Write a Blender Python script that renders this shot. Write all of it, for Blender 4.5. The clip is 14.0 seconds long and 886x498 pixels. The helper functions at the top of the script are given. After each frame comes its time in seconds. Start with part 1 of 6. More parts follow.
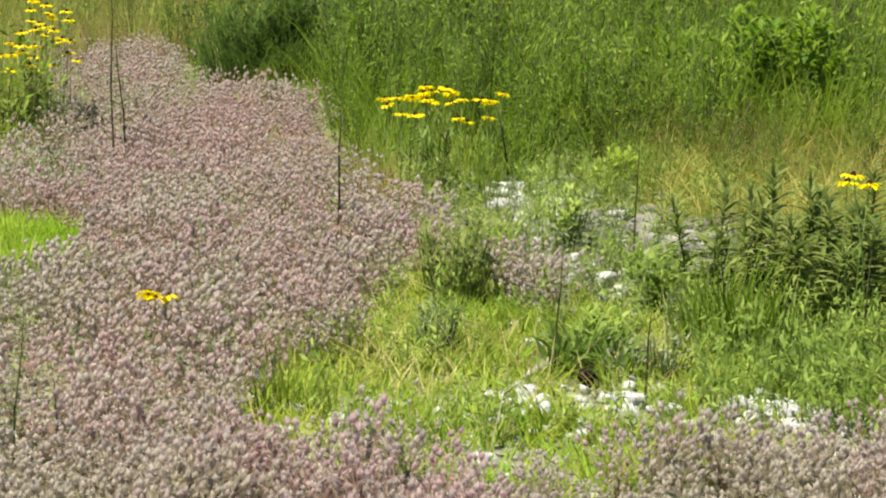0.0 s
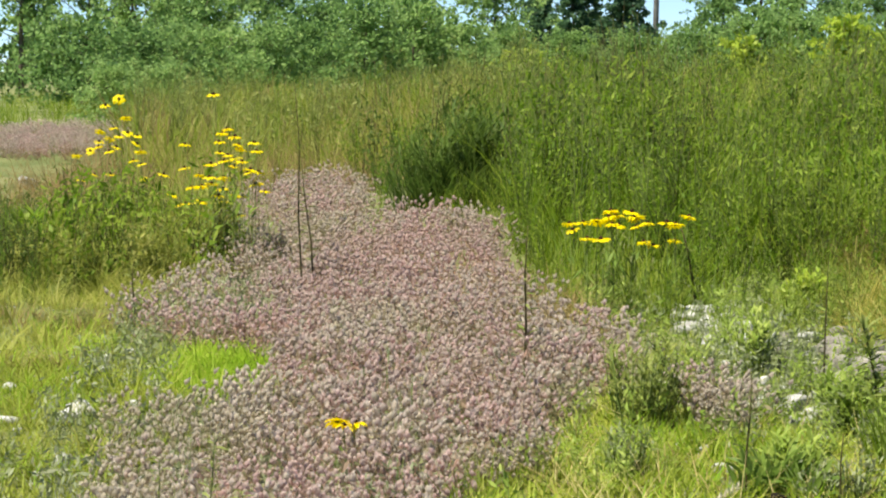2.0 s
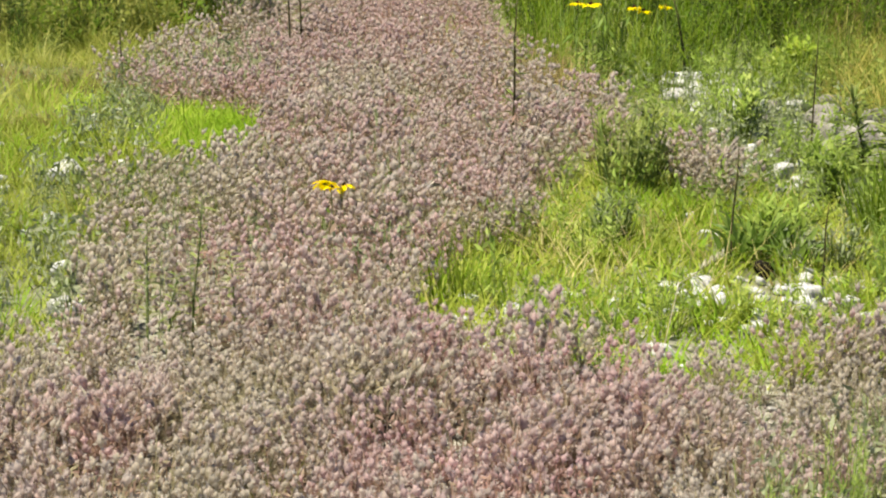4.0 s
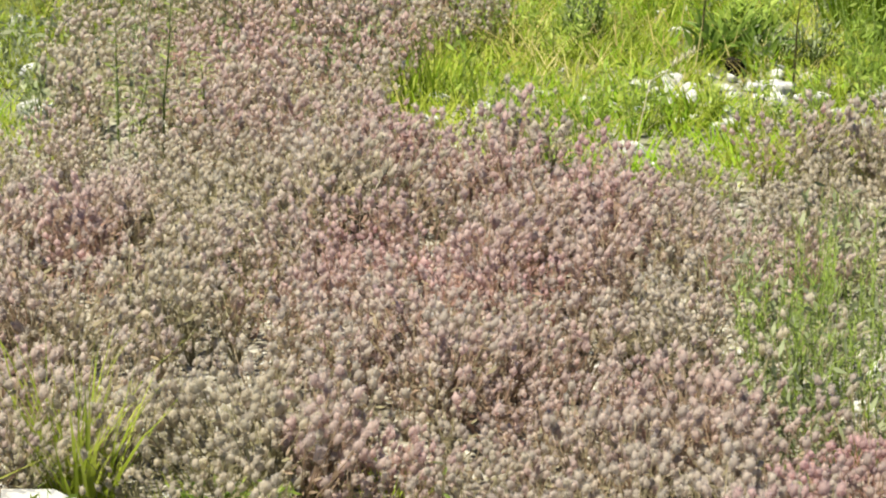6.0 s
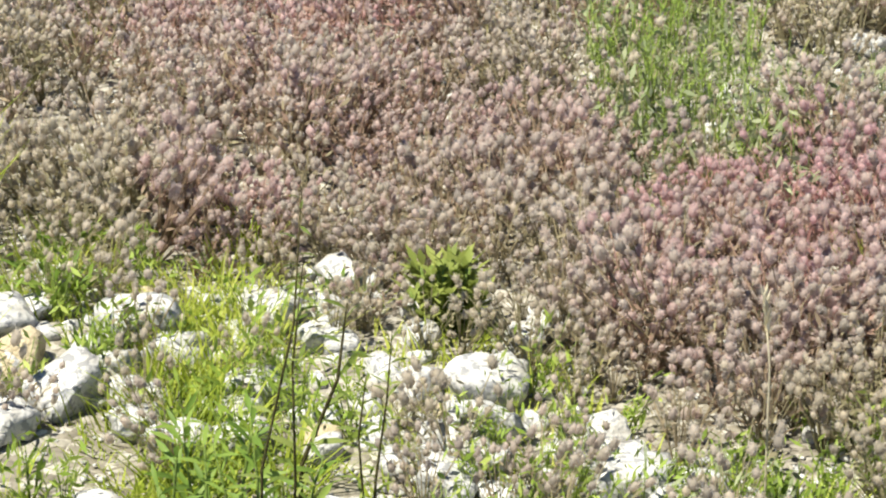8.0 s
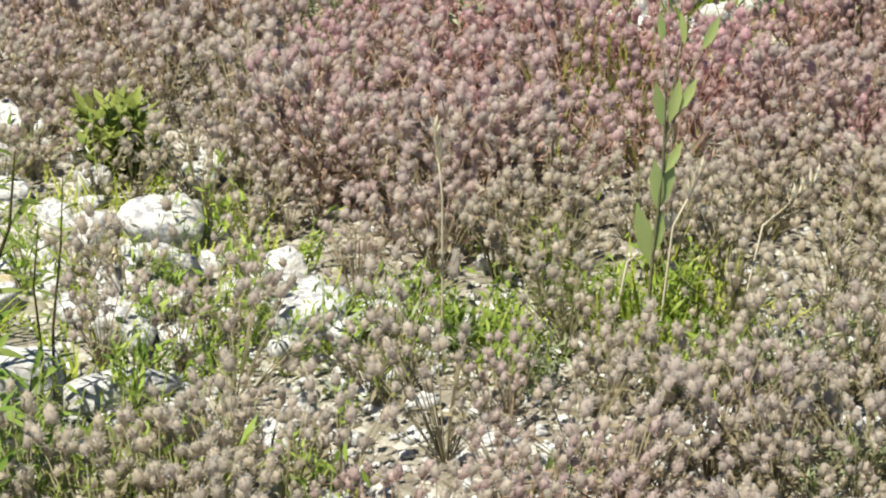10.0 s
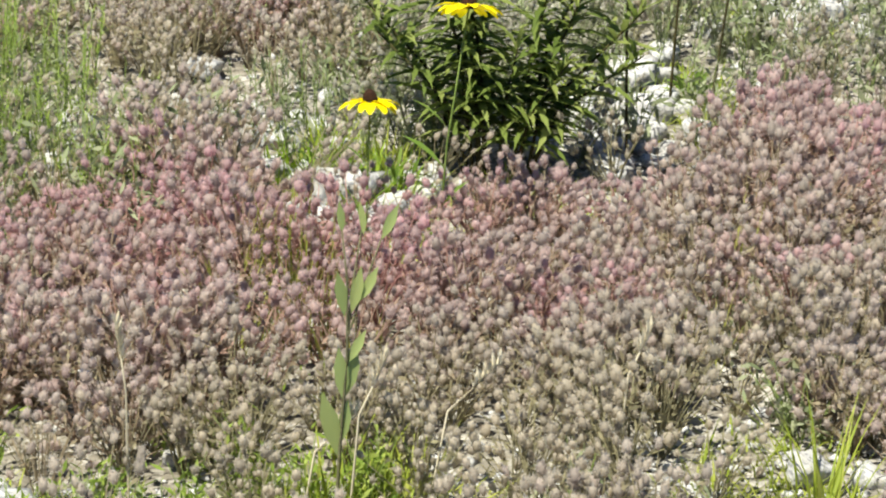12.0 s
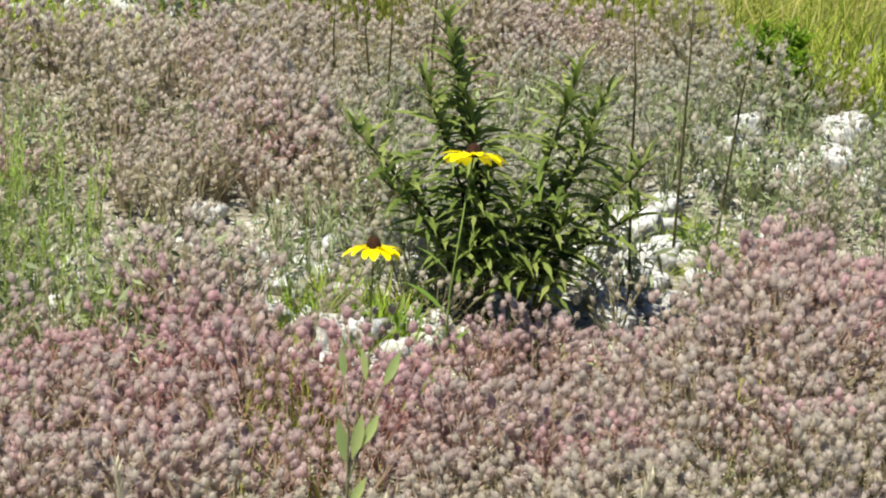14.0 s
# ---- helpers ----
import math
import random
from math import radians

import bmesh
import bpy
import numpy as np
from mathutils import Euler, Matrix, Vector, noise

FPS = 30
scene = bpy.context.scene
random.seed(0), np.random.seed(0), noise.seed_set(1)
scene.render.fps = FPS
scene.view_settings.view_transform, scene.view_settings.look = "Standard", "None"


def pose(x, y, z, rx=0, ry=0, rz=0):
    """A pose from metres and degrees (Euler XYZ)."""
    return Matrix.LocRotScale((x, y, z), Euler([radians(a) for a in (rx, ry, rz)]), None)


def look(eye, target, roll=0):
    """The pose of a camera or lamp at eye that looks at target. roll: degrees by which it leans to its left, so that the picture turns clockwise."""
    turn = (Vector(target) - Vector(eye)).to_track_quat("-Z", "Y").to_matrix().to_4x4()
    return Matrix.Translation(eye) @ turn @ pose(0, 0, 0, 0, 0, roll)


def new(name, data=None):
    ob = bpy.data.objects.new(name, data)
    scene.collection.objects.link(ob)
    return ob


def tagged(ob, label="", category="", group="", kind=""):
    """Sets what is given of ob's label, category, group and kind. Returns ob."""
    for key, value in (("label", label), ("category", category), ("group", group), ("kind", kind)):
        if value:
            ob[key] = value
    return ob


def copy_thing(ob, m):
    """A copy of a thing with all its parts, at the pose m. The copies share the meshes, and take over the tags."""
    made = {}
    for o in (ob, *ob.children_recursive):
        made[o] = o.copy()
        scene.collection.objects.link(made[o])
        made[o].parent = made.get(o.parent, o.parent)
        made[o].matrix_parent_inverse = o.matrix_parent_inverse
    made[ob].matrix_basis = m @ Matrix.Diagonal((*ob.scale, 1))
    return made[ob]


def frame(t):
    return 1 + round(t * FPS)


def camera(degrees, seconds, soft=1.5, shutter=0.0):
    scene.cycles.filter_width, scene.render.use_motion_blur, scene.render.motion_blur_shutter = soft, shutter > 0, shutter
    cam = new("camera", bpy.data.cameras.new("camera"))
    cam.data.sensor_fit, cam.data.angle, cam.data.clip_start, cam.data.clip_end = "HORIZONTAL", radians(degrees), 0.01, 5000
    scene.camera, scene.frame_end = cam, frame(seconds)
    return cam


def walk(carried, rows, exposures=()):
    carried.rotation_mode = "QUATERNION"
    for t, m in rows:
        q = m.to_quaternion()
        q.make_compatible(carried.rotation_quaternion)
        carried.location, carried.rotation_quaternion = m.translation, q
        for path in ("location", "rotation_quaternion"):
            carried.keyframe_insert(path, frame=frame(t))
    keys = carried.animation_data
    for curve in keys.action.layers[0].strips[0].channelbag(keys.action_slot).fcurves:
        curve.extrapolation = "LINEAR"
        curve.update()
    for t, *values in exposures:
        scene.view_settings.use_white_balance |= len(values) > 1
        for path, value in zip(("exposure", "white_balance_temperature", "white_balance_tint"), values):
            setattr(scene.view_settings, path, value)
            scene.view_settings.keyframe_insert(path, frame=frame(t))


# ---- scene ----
cam = camera(21.15, 14.0, soft=2.1)
EYE = 1.1
# seconds, yaw, pitch, roll: the camera turns where it is held
ROWS = [
    (0.0, -3.63, -7.23, 1.36),
    (0.5, -2.53, -4.78, 0.6),
    (1.0, -1.25, -3.38, 0.31),
    (1.5, -0.00, -3.43, 0.18),
    (2.0, 0.93, -4.26, 0.14),
    (2.5, 0.68, -5.77, 0.24),
    (3.0, 0.58, -7.09, 0.44),
    (3.5, 0.76, -8.44, 0.66),
    (3.7, 0.72, -9.07, 0.8),
    (5.8, -0.08, -14.28, 0.70),
    (6.0, -0.18, -14.78, 0.57),
    (6.5, -1.07, -16.11, 0.62),
    (7.0, -1.72, -18.02, 0.69),
    (7.2, -2.09, -18.75, 0.67),
    (9.3, -8.20, -24.53, 0.13),
    (9.5, -9.10, -24.93, 0.46),
    (10.0, -12.55, -25.08, 1.18),
    (10.5, -16.80, -24.64, 2.03),
    (11.0, -19.72, -23.09, 2.48),
    (11.5, -20.62, -21.76, 2.49),
    (12.0, -20.64, -20.23, 2.48),
    (12.5, -20.89, -18.92, 2.68),
    (13.0, -20.65, -17.43, 2.75),
    (13.5, -20.55, -17.19, 3.1),
    (14.0, -20.39, -16.68, 3.14),
]
walk(cam, [(t, pose(0, 0, EYE, 90 + pitch, 0, yaw) @ pose(0, 0, 0, 0, 0, roll)) for t, yaw, pitch, roll in ROWS],
     [(0.0, 0.97, 7000, 4), (0.8, 0.95, 7000, 4), (1.6, 0.93, 7000, 4), (2.4, 0.97, 7250, 6), (3.5, 0.97, 7250, 6), (6.3, 1.07, 7300, 2), (7.2, 1.1, 7100, 3), (9.5, 0.94, 6850, 4), (14.0, 0.9, 6800, 3)])

# ---- world and sun ----
SUN_UP, SUN_ROUND = 64.0, -118.0  # degrees: height, and turn from ahead (minus: to the left)
world = bpy.data.worlds.new("sky")
scene.world = world
world.use_nodes = True
wn = world.node_tree.nodes
sky = wn.new("ShaderNodeTexSky")
sky.sky_type, sky.sun_disc = "NISHITA", False
sky.sun_elevation, sky.sun_rotation = radians(SUN_UP), radians(SUN_ROUND)
sky.air_density, sky.dust_density, sky.ozone_density = 0.4, 0.0, 5.0
wn["Background"].inputs["Strength"].default_value = 0.095
world.node_tree.links.new(sky.outputs["Color"], wn["Background"].inputs["Color"])
sun = new("sun", bpy.data.lights.new("sun", "SUN"))
sun.data.energy, sun.data.angle, sun.data.color = 5.0, radians(0.5), (1.0, 0.95, 0.86)
a, e = radians(SUN_ROUND), radians(SUN_UP)
sun.matrix_world = look((math.sin(a) * math.cos(e) * 50, math.cos(a) * math.cos(e) * 50, math.sin(e) * 50), (0, 0, 0))

# ---- materials ----


def shader(name):
    m = bpy.data.materials.new(name)
    m.use_nodes = True
    return m, m.node_tree.nodes, m.node_tree.links, m.node_tree.nodes["Principled BSDF"]


def ramp_of(nodes, stops):
    r = nodes.new("ShaderNodeValToRGB")
    while len(r.color_ramp.elements) < len(stops):
        r.color_ramp.elements.new(0.5)
    for el, (p, c) in zip(r.color_ramp.elements, stops):
        el.position, el.color = p, (*c, 1)
    return r


def noise_of(nodes, links, scale, detail=4.0, space="Object"):
    co = nodes.new("ShaderNodeTexCoord")
    n = nodes.new("ShaderNodeTexNoise")
    n.inputs["Scale"].default_value, n.inputs["Detail"].default_value = scale, detail
    links.new(co.outputs[space], n.inputs["Vector"])
    return n


def foliage(name, dark, mid, light, through_light=0.35, rough=0.55, patch=1.5, how="island"):
    """Leaf or blade: its colour varies from piece to piece and in slow drifts over the ground; light passes through."""
    m, nodes, links, b = shader(name)
    if how == "island":
        pick = nodes.new("ShaderNodeNewGeometry").outputs["Random Per Island"]
    else:
        pick = nodes.new("ShaderNodeObjectInfo").outputs["Random"]
    geo = nodes.new("ShaderNodeNewGeometry")
    drift = nodes.new("ShaderNodeTexNoise")
    drift.inputs["Scale"].default_value = patch
    links.new(geo.outputs["Position"], drift.inputs["Vector"])
    mix = nodes.new("ShaderNodeMath")
    mix.operation = "MULTIPLY_ADD"
    mix.inputs[1].default_value = 0.55
    links.new(pick, mix.inputs[0])
    half = nodes.new("ShaderNodeMath")
    half.operation = "MULTIPLY_ADD"
    half.inputs[1].default_value, half.inputs[2].default_value = 1.1, -0.32
    links.new(drift.outputs["Fac"], half.inputs[0])
    links.new(half.outputs[0], mix.inputs[2])
    r = ramp_of(nodes, [(0.1, dark), (0.5, mid), (0.9, light)])
    links.new(mix.outputs[0], r.inputs["Fac"])
    links.new(r.outputs["Color"], b.inputs["Base Color"])
    b.inputs["Roughness"].default_value = rough
    b.inputs["Specular IOR Level"].default_value = 0.2
    tl = nodes.new("ShaderNodeBsdfTranslucent")
    links.new(r.outputs["Color"], tl.inputs["Color"])
    ms = nodes.new("ShaderNodeMixShader")
    ms.inputs[0].default_value = through_light
    links.new(b.outputs[0], ms.inputs[1])
    links.new(tl.outputs[0], ms.inputs[2])
    links.new(ms.outputs[0], nodes["Material Output"].inputs["Surface"])
    return m


def surface(name, dark, light, scale, rough=0.8, bump=0.3, fine=6.0, metal=0.0):
    m, nodes, links, b = shader(name)
    n = noise_of(nodes, links, scale, 6)
    r = ramp_of(nodes, [(0.3, dark), (0.7, light)])
    links.new(n.outputs["Fac"], r.inputs["Fac"])
    links.new(r.outputs["Color"], b.inputs["Base Color"])
    b.inputs["Roughness"].default_value, b.inputs["Metallic"].default_value = rough, metal
    b.inputs["Specular IOR Level"].default_value = 0.2
    n2 = noise_of(nodes, links, scale * fine, 5)
    bp = nodes.new("ShaderNodeBump")
    bp.inputs["Strength"].default_value, bp.inputs["Distance"].default_value = bump, 0.01
    links.new(n2.outputs["Fac"], bp.inputs["Height"])
    links.new(bp.outputs["Normal"], b.inputs["Normal"])
    return m


def tinted(name, green, straw, grey, pink, through_light):
    """Clover colours: grey-green, straw, grey-mauve and pink plants, by the plant's own ripeness."""
    m, nodes, links, b = shader(name)
    at = nodes.new("ShaderNodeAttribute")
    at.attribute_name = "ripeness"
    isl = nodes.new("ShaderNodeNewGeometry")
    mix = ramp_of(nodes, [(0.0, green), (0.17, straw), (0.38, grey), (1.0, pink)])
    links.new(at.outputs["Fac"], mix.inputs["Fac"])
    hsv = nodes.new("ShaderNodeHueSaturation")
    mr = nodes.new("ShaderNodeMapRange")
    mr.inputs["To Min"].default_value, mr.inputs["To Max"].default_value = 0.82, 1.15
    links.new(isl.outputs["Random Per Island"], mr.inputs["Value"])
    links.new(mr.outputs["Result"], hsv.inputs["Value"])
    links.new(mix.outputs["Color"], hsv.inputs["Color"])
    links.new(hsv.outputs["Color"], b.inputs["Base Color"])
    b.inputs["Roughness"].default_value = 0.85
    b.inputs["Specular IOR Level"].default_value = 0.2
    tl = nodes.new("ShaderNodeBsdfTranslucent")
    links.new(hsv.outputs["Color"], tl.inputs["Color"])
    ms = nodes.new("ShaderNodeMixShader")
    ms.inputs[0].default_value = through_light
    links.new(b.outputs[0], ms.inputs[1])
    links.new(tl.outputs[0], ms.inputs[2])
    links.new(ms.outputs[0], nodes["Material Output"].inputs["Surface"])
    return m


def soil():
    m, nodes, links, b = shader("stony_soil")
    geo = nodes.new("ShaderNodeNewGeometry")
    big = nodes.new("ShaderNodeTexNoise")
    big.inputs["Scale"].default_value, big.inputs["Detail"].default_value = 1.3, 5
    links.new(geo.outputs["Position"], big.inputs["Vector"])
    r1 = ramp_of(nodes, [(0.35, (0.17, 0.15, 0.115)), (0.6, (0.31, 0.29, 0.25))])
    links.new(big.outputs["Fac"], r1.inputs["Fac"])
    warp = nodes.new("ShaderNodeTexNoise")
    warp.inputs["Scale"].default_value = 40
    links.new(geo.outputs["Position"], warp.inputs["Vector"])
    shift = nodes.new("ShaderNodeVectorMath")
    shift.operation = "MULTIPLY_ADD"
    shift.inputs[1].default_value = (0.03, 0.03, 0.03)
    links.new(warp.outputs["Color"], shift.inputs[0])
    links.new(geo.outputs["Position"], shift.inputs[2])
    grit = nodes.new("ShaderNodeTexVoronoi")
    grit.inputs["Scale"].default_value = 75
    links.new(shift.outputs[0], grit.inputs["Vector"])
    r2 = ramp_of(nodes, [(0.1, (0.06, 0.05, 0.035)), (0.5, (0.20, 0.18, 0.145)), (0.9, (0.50, 0.48, 0.45))])
    links.new(grit.outputs["Color"], r2.inputs["Fac"])
    mx = nodes.new("ShaderNodeMix")
    mx.data_type, mx.inputs["Factor"].default_value = "RGBA", 0.6
    links.new(r1.outputs["Color"], mx.inputs["A"])
    links.new(r2.outputs["Color"], mx.inputs["B"])
    # past the clover the soil carries thin turf
    sep = nodes.new("ShaderNodeSeparateXYZ")
    links.new(geo.outputs["Position"], sep.inputs[0])
    mr = nodes.new("ShaderNodeMapRange")
    mr.inputs["From Min"].default_value, mr.inputs["From Max"].default_value = 4.3, 6.2
    links.new(sep.outputs["Y"], mr.inputs["Value"])
    r3 = ramp_of(nodes, [(0.35, (0.09, 0.12, 0.03)), (0.65, (0.19, 0.20, 0.08))])
    links.new(big.outputs["Fac"], r3.inputs["Fac"])
    m2 = nodes.new("ShaderNodeMix")
    m2.data_type = "RGBA"
    links.new(mr.outputs["Result"], m2.inputs["Factor"])
    links.new(mx.outputs["Result"], m2.inputs["A"])
    links.new(r3.outputs["Color"], m2.inputs["B"])
    links.new(m2.outputs["Result"], b.inputs["Base Color"])
    b.inputs["Roughness"].default_value = 0.95
    bp = nodes.new("ShaderNodeBump")
    bp.inputs["Strength"].default_value, bp.inputs["Distance"].default_value = 0.6, 0.008
    links.new(grit.outputs["Distance"], bp.inputs["Height"])
    bp.invert = True
    links.new(bp.outputs["Normal"], b.inputs["Normal"])
    return m


def limestone(name="white_limestone", grain=1.0):
    """grain: how many times finer the pattern lies in the mesh's own units."""
    m, nodes, links, b = shader(name)
    n = noise_of(nodes, links, 2.2 * grain, 6)
    r = ramp_of(nodes, [(0.28, (0.34, 0.315, 0.28)), (0.45, (0.455, 0.45, 0.445)), (0.72, (0.525, 0.53, 0.545))])
    links.new(n.outputs["Fac"], r.inputs["Fac"])
    lich = noise_of(nodes, links, 9.0 * grain, 7)
    r2 = ramp_of(nodes, [(0.50, (1, 1, 1)), (0.58, (0.36, 0.37, 0.41))])
    links.new(lich.outputs["Fac"], r2.inputs["Fac"])
    mu = nodes.new("ShaderNodeMix")
    mu.data_type, mu.blend_type, mu.inputs["Factor"].default_value = "RGBA", "MULTIPLY", 0.75
    links.new(r.outputs["Color"], mu.inputs["A"])
    links.new(r2.outputs["Color"], mu.inputs["B"])
    links.new(mu.outputs["Result"], b.inputs["Base Color"])
    b.inputs["Roughness"].default_value = 0.9
    fine = noise_of(nodes, links, 9.0 * grain, 8)
    bp = nodes.new("ShaderNodeBump")
    bp.inputs["Strength"].default_value, bp.inputs["Distance"].default_value = 0.3 if grain == 1 else 0.1, 0.022 / grain
    links.new(fine.outputs["Fac"], bp.inputs["Height"])
    links.new(bp.outputs["Normal"], b.inputs["Normal"])
    return m


M_SOIL, M_STONE, M_RUBBLE = soil(), limestone(), limestone("broken_limestone", 18.0)
M_GREYSTONE = surface("grey_limestone", (0.13, 0.12, 0.105), (0.30, 0.285, 0.26), 14, 0.9, 0.6)
M_TAN = surface("tan_stone", (0.38, 0.31, 0.21), (0.52, 0.45, 0.33), 3, 0.9, 0.6)
# near-black and without sheen: the shade of a hollow put into colour
M_HOLLOWSHADE = surface("hollow_shade", (0.009, 0.008, 0.006), (0.028, 0.024, 0.019), 5, 1.0)
M_HOLLOWSHADE.node_tree.nodes["Principled BSDF"].inputs["Specular IOR Level"].default_value = 0.05
M_CORE = tinted("clover_core", (0.53, 0.51, 0.43), (0.60, 0.54, 0.45), (0.59, 0.53, 0.475), (0.63, 0.445, 0.465), 0.68)
M_FUZZ = tinted("clover_fuzz", (0.59, 0.565, 0.49), (0.65, 0.59, 0.505), (0.66, 0.60, 0.545), (0.69, 0.50, 0.52), 0.7)
M_CSTEM = tinted("clover_stem", (0.27, 0.30, 0.17), (0.35, 0.315, 0.20), (0.34, 0.30, 0.195), (0.47, 0.26, 0.25), 0.5)
M_OLEAF = foliage("olive_leaf", (0.15, 0.19, 0.045), (0.25, 0.30, 0.075), (0.40, 0.43, 0.14), 0.45)
M_LAWN = foliage("lime_grass", (0.17, 0.23, 0.025), (0.31, 0.38, 0.05), (0.48, 0.50, 0.12), 0.45, patch=2.5)
M_LIME = foliage("fresh_lime_grass", (0.14, 0.26, 0.015), (0.26, 0.42, 0.03), (0.42, 0.55, 0.07), 0.5, patch=2.5)
M_TALL = foliage("tall_grass", (0.08, 0.145, 0.009), (0.165, 0.26, 0.018), (0.33, 0.38, 0.065), 0.5, patch=0.9)
M_WEED = foliage("weed_leaf", (0.06, 0.135, 0.009), (0.16, 0.275, 0.018), (0.35, 0.44, 0.07), 0.5, patch=1.3)
M_GREY = foliage("grey_leaf", (0.14, 0.17, 0.08), (0.25, 0.29, 0.16), (0.38, 0.40, 0.26), 0.3)
M_HERB = foliage("herb_leaf", (0.17, 0.26, 0.04), (0.30, 0.41, 0.08), (0.44, 0.51, 0.14), 0.45)
M_GOLDS = foliage("dark_leaf", (0.05, 0.10, 0.018), (0.095, 0.16, 0.03), (0.16, 0.23, 0.05), 0.4, patch=0.7)
M_OLIVE = foliage("olive_grass", (0.17, 0.20, 0.03), (0.29, 0.32, 0.06), (0.46, 0.44, 0.14), 0.45, patch=2.5)
M_GOLDEN = foliage("golden_grass", (0.20, 0.21, 0.03), (0.38, 0.34, 0.08), (0.60, 0.50, 0.19), 0.45, patch=1.5)
M_EAR = foliage("ripe_ear", (0.55, 0.48, 0.34), (0.68, 0.61, 0.46), (0.78, 0.72, 0.58), 0.3)
M_STRAW = foliage("straw", (0.30, 0.24, 0.08), (0.48, 0.40, 0.17), (0.62, 0.55, 0.30), 0.35)
M_GOLD = foliage("goldenrod_leaf", (0.075, 0.12, 0.026), (0.165, 0.22, 0.05), (0.32, 0.36, 0.115), 0.45, rough=0.6, how="object")
M_BROAD = foliage("broad_leaf", (0.10, 0.17, 0.03), (0.165, 0.26, 0.05), (0.27, 0.36, 0.085), 0.45, rough=0.5, how="object")
M_PALE = foliage("pale_leaf", (0.28, 0.36, 0.13), (0.37, 0.45, 0.17), (0.48, 0.54, 0.20), 0.45, rough=0.5, how="object")
M_PETAL = foliage("yellow_petal", (0.86, 0.66, 0.004), (0.90, 0.75, 0.008), (0.92, 0.80, 0.014), 0.35, how="object")
M_DISC = surface("brown_disc", (0.02, 0.008, 0.004), (0.06, 0.025, 0.012), 300, 0.9, 0.6)
M_STALK = surface("brown_stalk", (0.035, 0.03, 0.012), (0.08, 0.07, 0.025), 40)
M_DULL = surface("dull_green_stem", (0.10, 0.10, 0.05), (0.17, 0.16, 0.09), 40, 0.7)
M_STEMD = surface("dark_green_stem", (0.05, 0.08, 0.015), (0.10, 0.13, 0.03), 60, 0.7)
M_STEM = surface("green_stem", (0.10, 0.15, 0.03), (0.18, 0.24, 0.06), 60, 0.6)
M_TREE = foliage("tree_leaf", (0.09, 0.185, 0.06), (0.205, 0.345, 0.11), (0.36, 0.50, 0.175), 0.55, patch=0.35)
M_PINE = foliage("pine_needle", (0.02, 0.06, 0.03), (0.035, 0.085, 0.04), (0.06, 0.12, 0.05), 0.2, patch=0.3)
M_OAK = foliage("oak_leaf", (0.03, 0.08, 0.04), (0.06, 0.13, 0.065), (0.11, 0.20, 0.09), 0.35, patch=0.3)
M_RUST = foliage("rusty_grass", (0.15, 0.115, 0.04), (0.25, 0.185, 0.08), (0.35, 0.28, 0.125), 0.4, patch=0.7)
M_BRIGHT = foliage("young_leaf", (0.22, 0.34, 0.03), (0.32, 0.43, 0.05), (0.44, 0.50, 0.08), 0.45)
M_BARK = surface("bark", (0.06, 0.05, 0.04), (0.16, 0.13, 0.10), 20)
M_POLE = surface("weathered_pole", (0.09, 0.09, 0.09), (0.17, 0.17, 0.17), 4)

# ---- mesh tools ----
RNG = np.random.default_rng(7)


def mesh_from(name, verts, faces, mats, index=None, smooth=False, ripeness=None):
    me = bpy.data.meshes.new(name)
    verts, faces = np.asarray(verts, np.float32), np.asarray(faces, np.int32)
    me.vertices.add(len(verts))
    me.vertices.foreach_set("co", verts.ravel())
    me.loops.add(faces.size)
    me.loops.foreach_set("vertex_index", faces.ravel())
    me.polygons.add(len(faces))
    me.polygons.foreach_set("loop_start", np.arange(0, faces.size, 3, dtype=np.int32))
    for m in mats:
        me.materials.append(m)
    if index is not None:
        me.polygons.foreach_set("material_index", np.asarray(index, np.int32))
    if smooth:
        me.polygons.foreach_set("use_smooth", np.ones(len(faces), bool))
    if ripeness is not None:
        me.attributes.new("ripeness", "FLOAT", "POINT").data.foreach_set("value", np.asarray(ripeness, np.float32))
    me.update()
    return me


class Soup:
    """Collects triangles with a material index."""

    def __init__(self):
        self.v, self.f, self.m, self.n = [], [], [], 0

    def add(self, v, f, mat=0):
        v, f = np.asarray(v, float).reshape(-1, 3), np.asarray(f, int).reshape(-1, 3)
        self.v.append(v), self.f.append(f + self.n), self.m.append(np.full(len(f), mat))
        self.n += len(v)

    def get(self):
        return np.concatenate(self.v), np.concatenate(self.f), np.concatenate(self.m)

    def mesh(self, name, mats, smooth=False):
        v, f, m = self.get()
        return mesh_from(name, v, f, mats, m, smooth)


def blade(soup, base, direction, up, length, width, bend, mat=0, segs=3):
    """A tapered, bending grass blade."""
    base, d = np.array(base, float), np.array(direction, float)
    side = np.array([-d[1], d[0], 0.0]) * width / 2
    v, f = [], []
    for i in range(segs + 1):
        t = i / segs
        p = base + np.array([0, 0, 1.0]) * length * up * (t - bend * 0.35 * t * t) + d * length * (t * (1 - up) + bend * t * t)
        w = (1 - t) ** 0.7 if t < 1 else 0
        if i < segs:
            v += [p - side * w, p + side * w]
        else:
            v.append(p)
    for i in range(segs - 1):
        k = 2 * i
        f += [(k, k + 1, k + 3), (k, k + 3, k + 2)]
    k = 2 * (segs - 1)
    f.append((k, k + 1, k + 2))
    soup.add(v, f, mat)


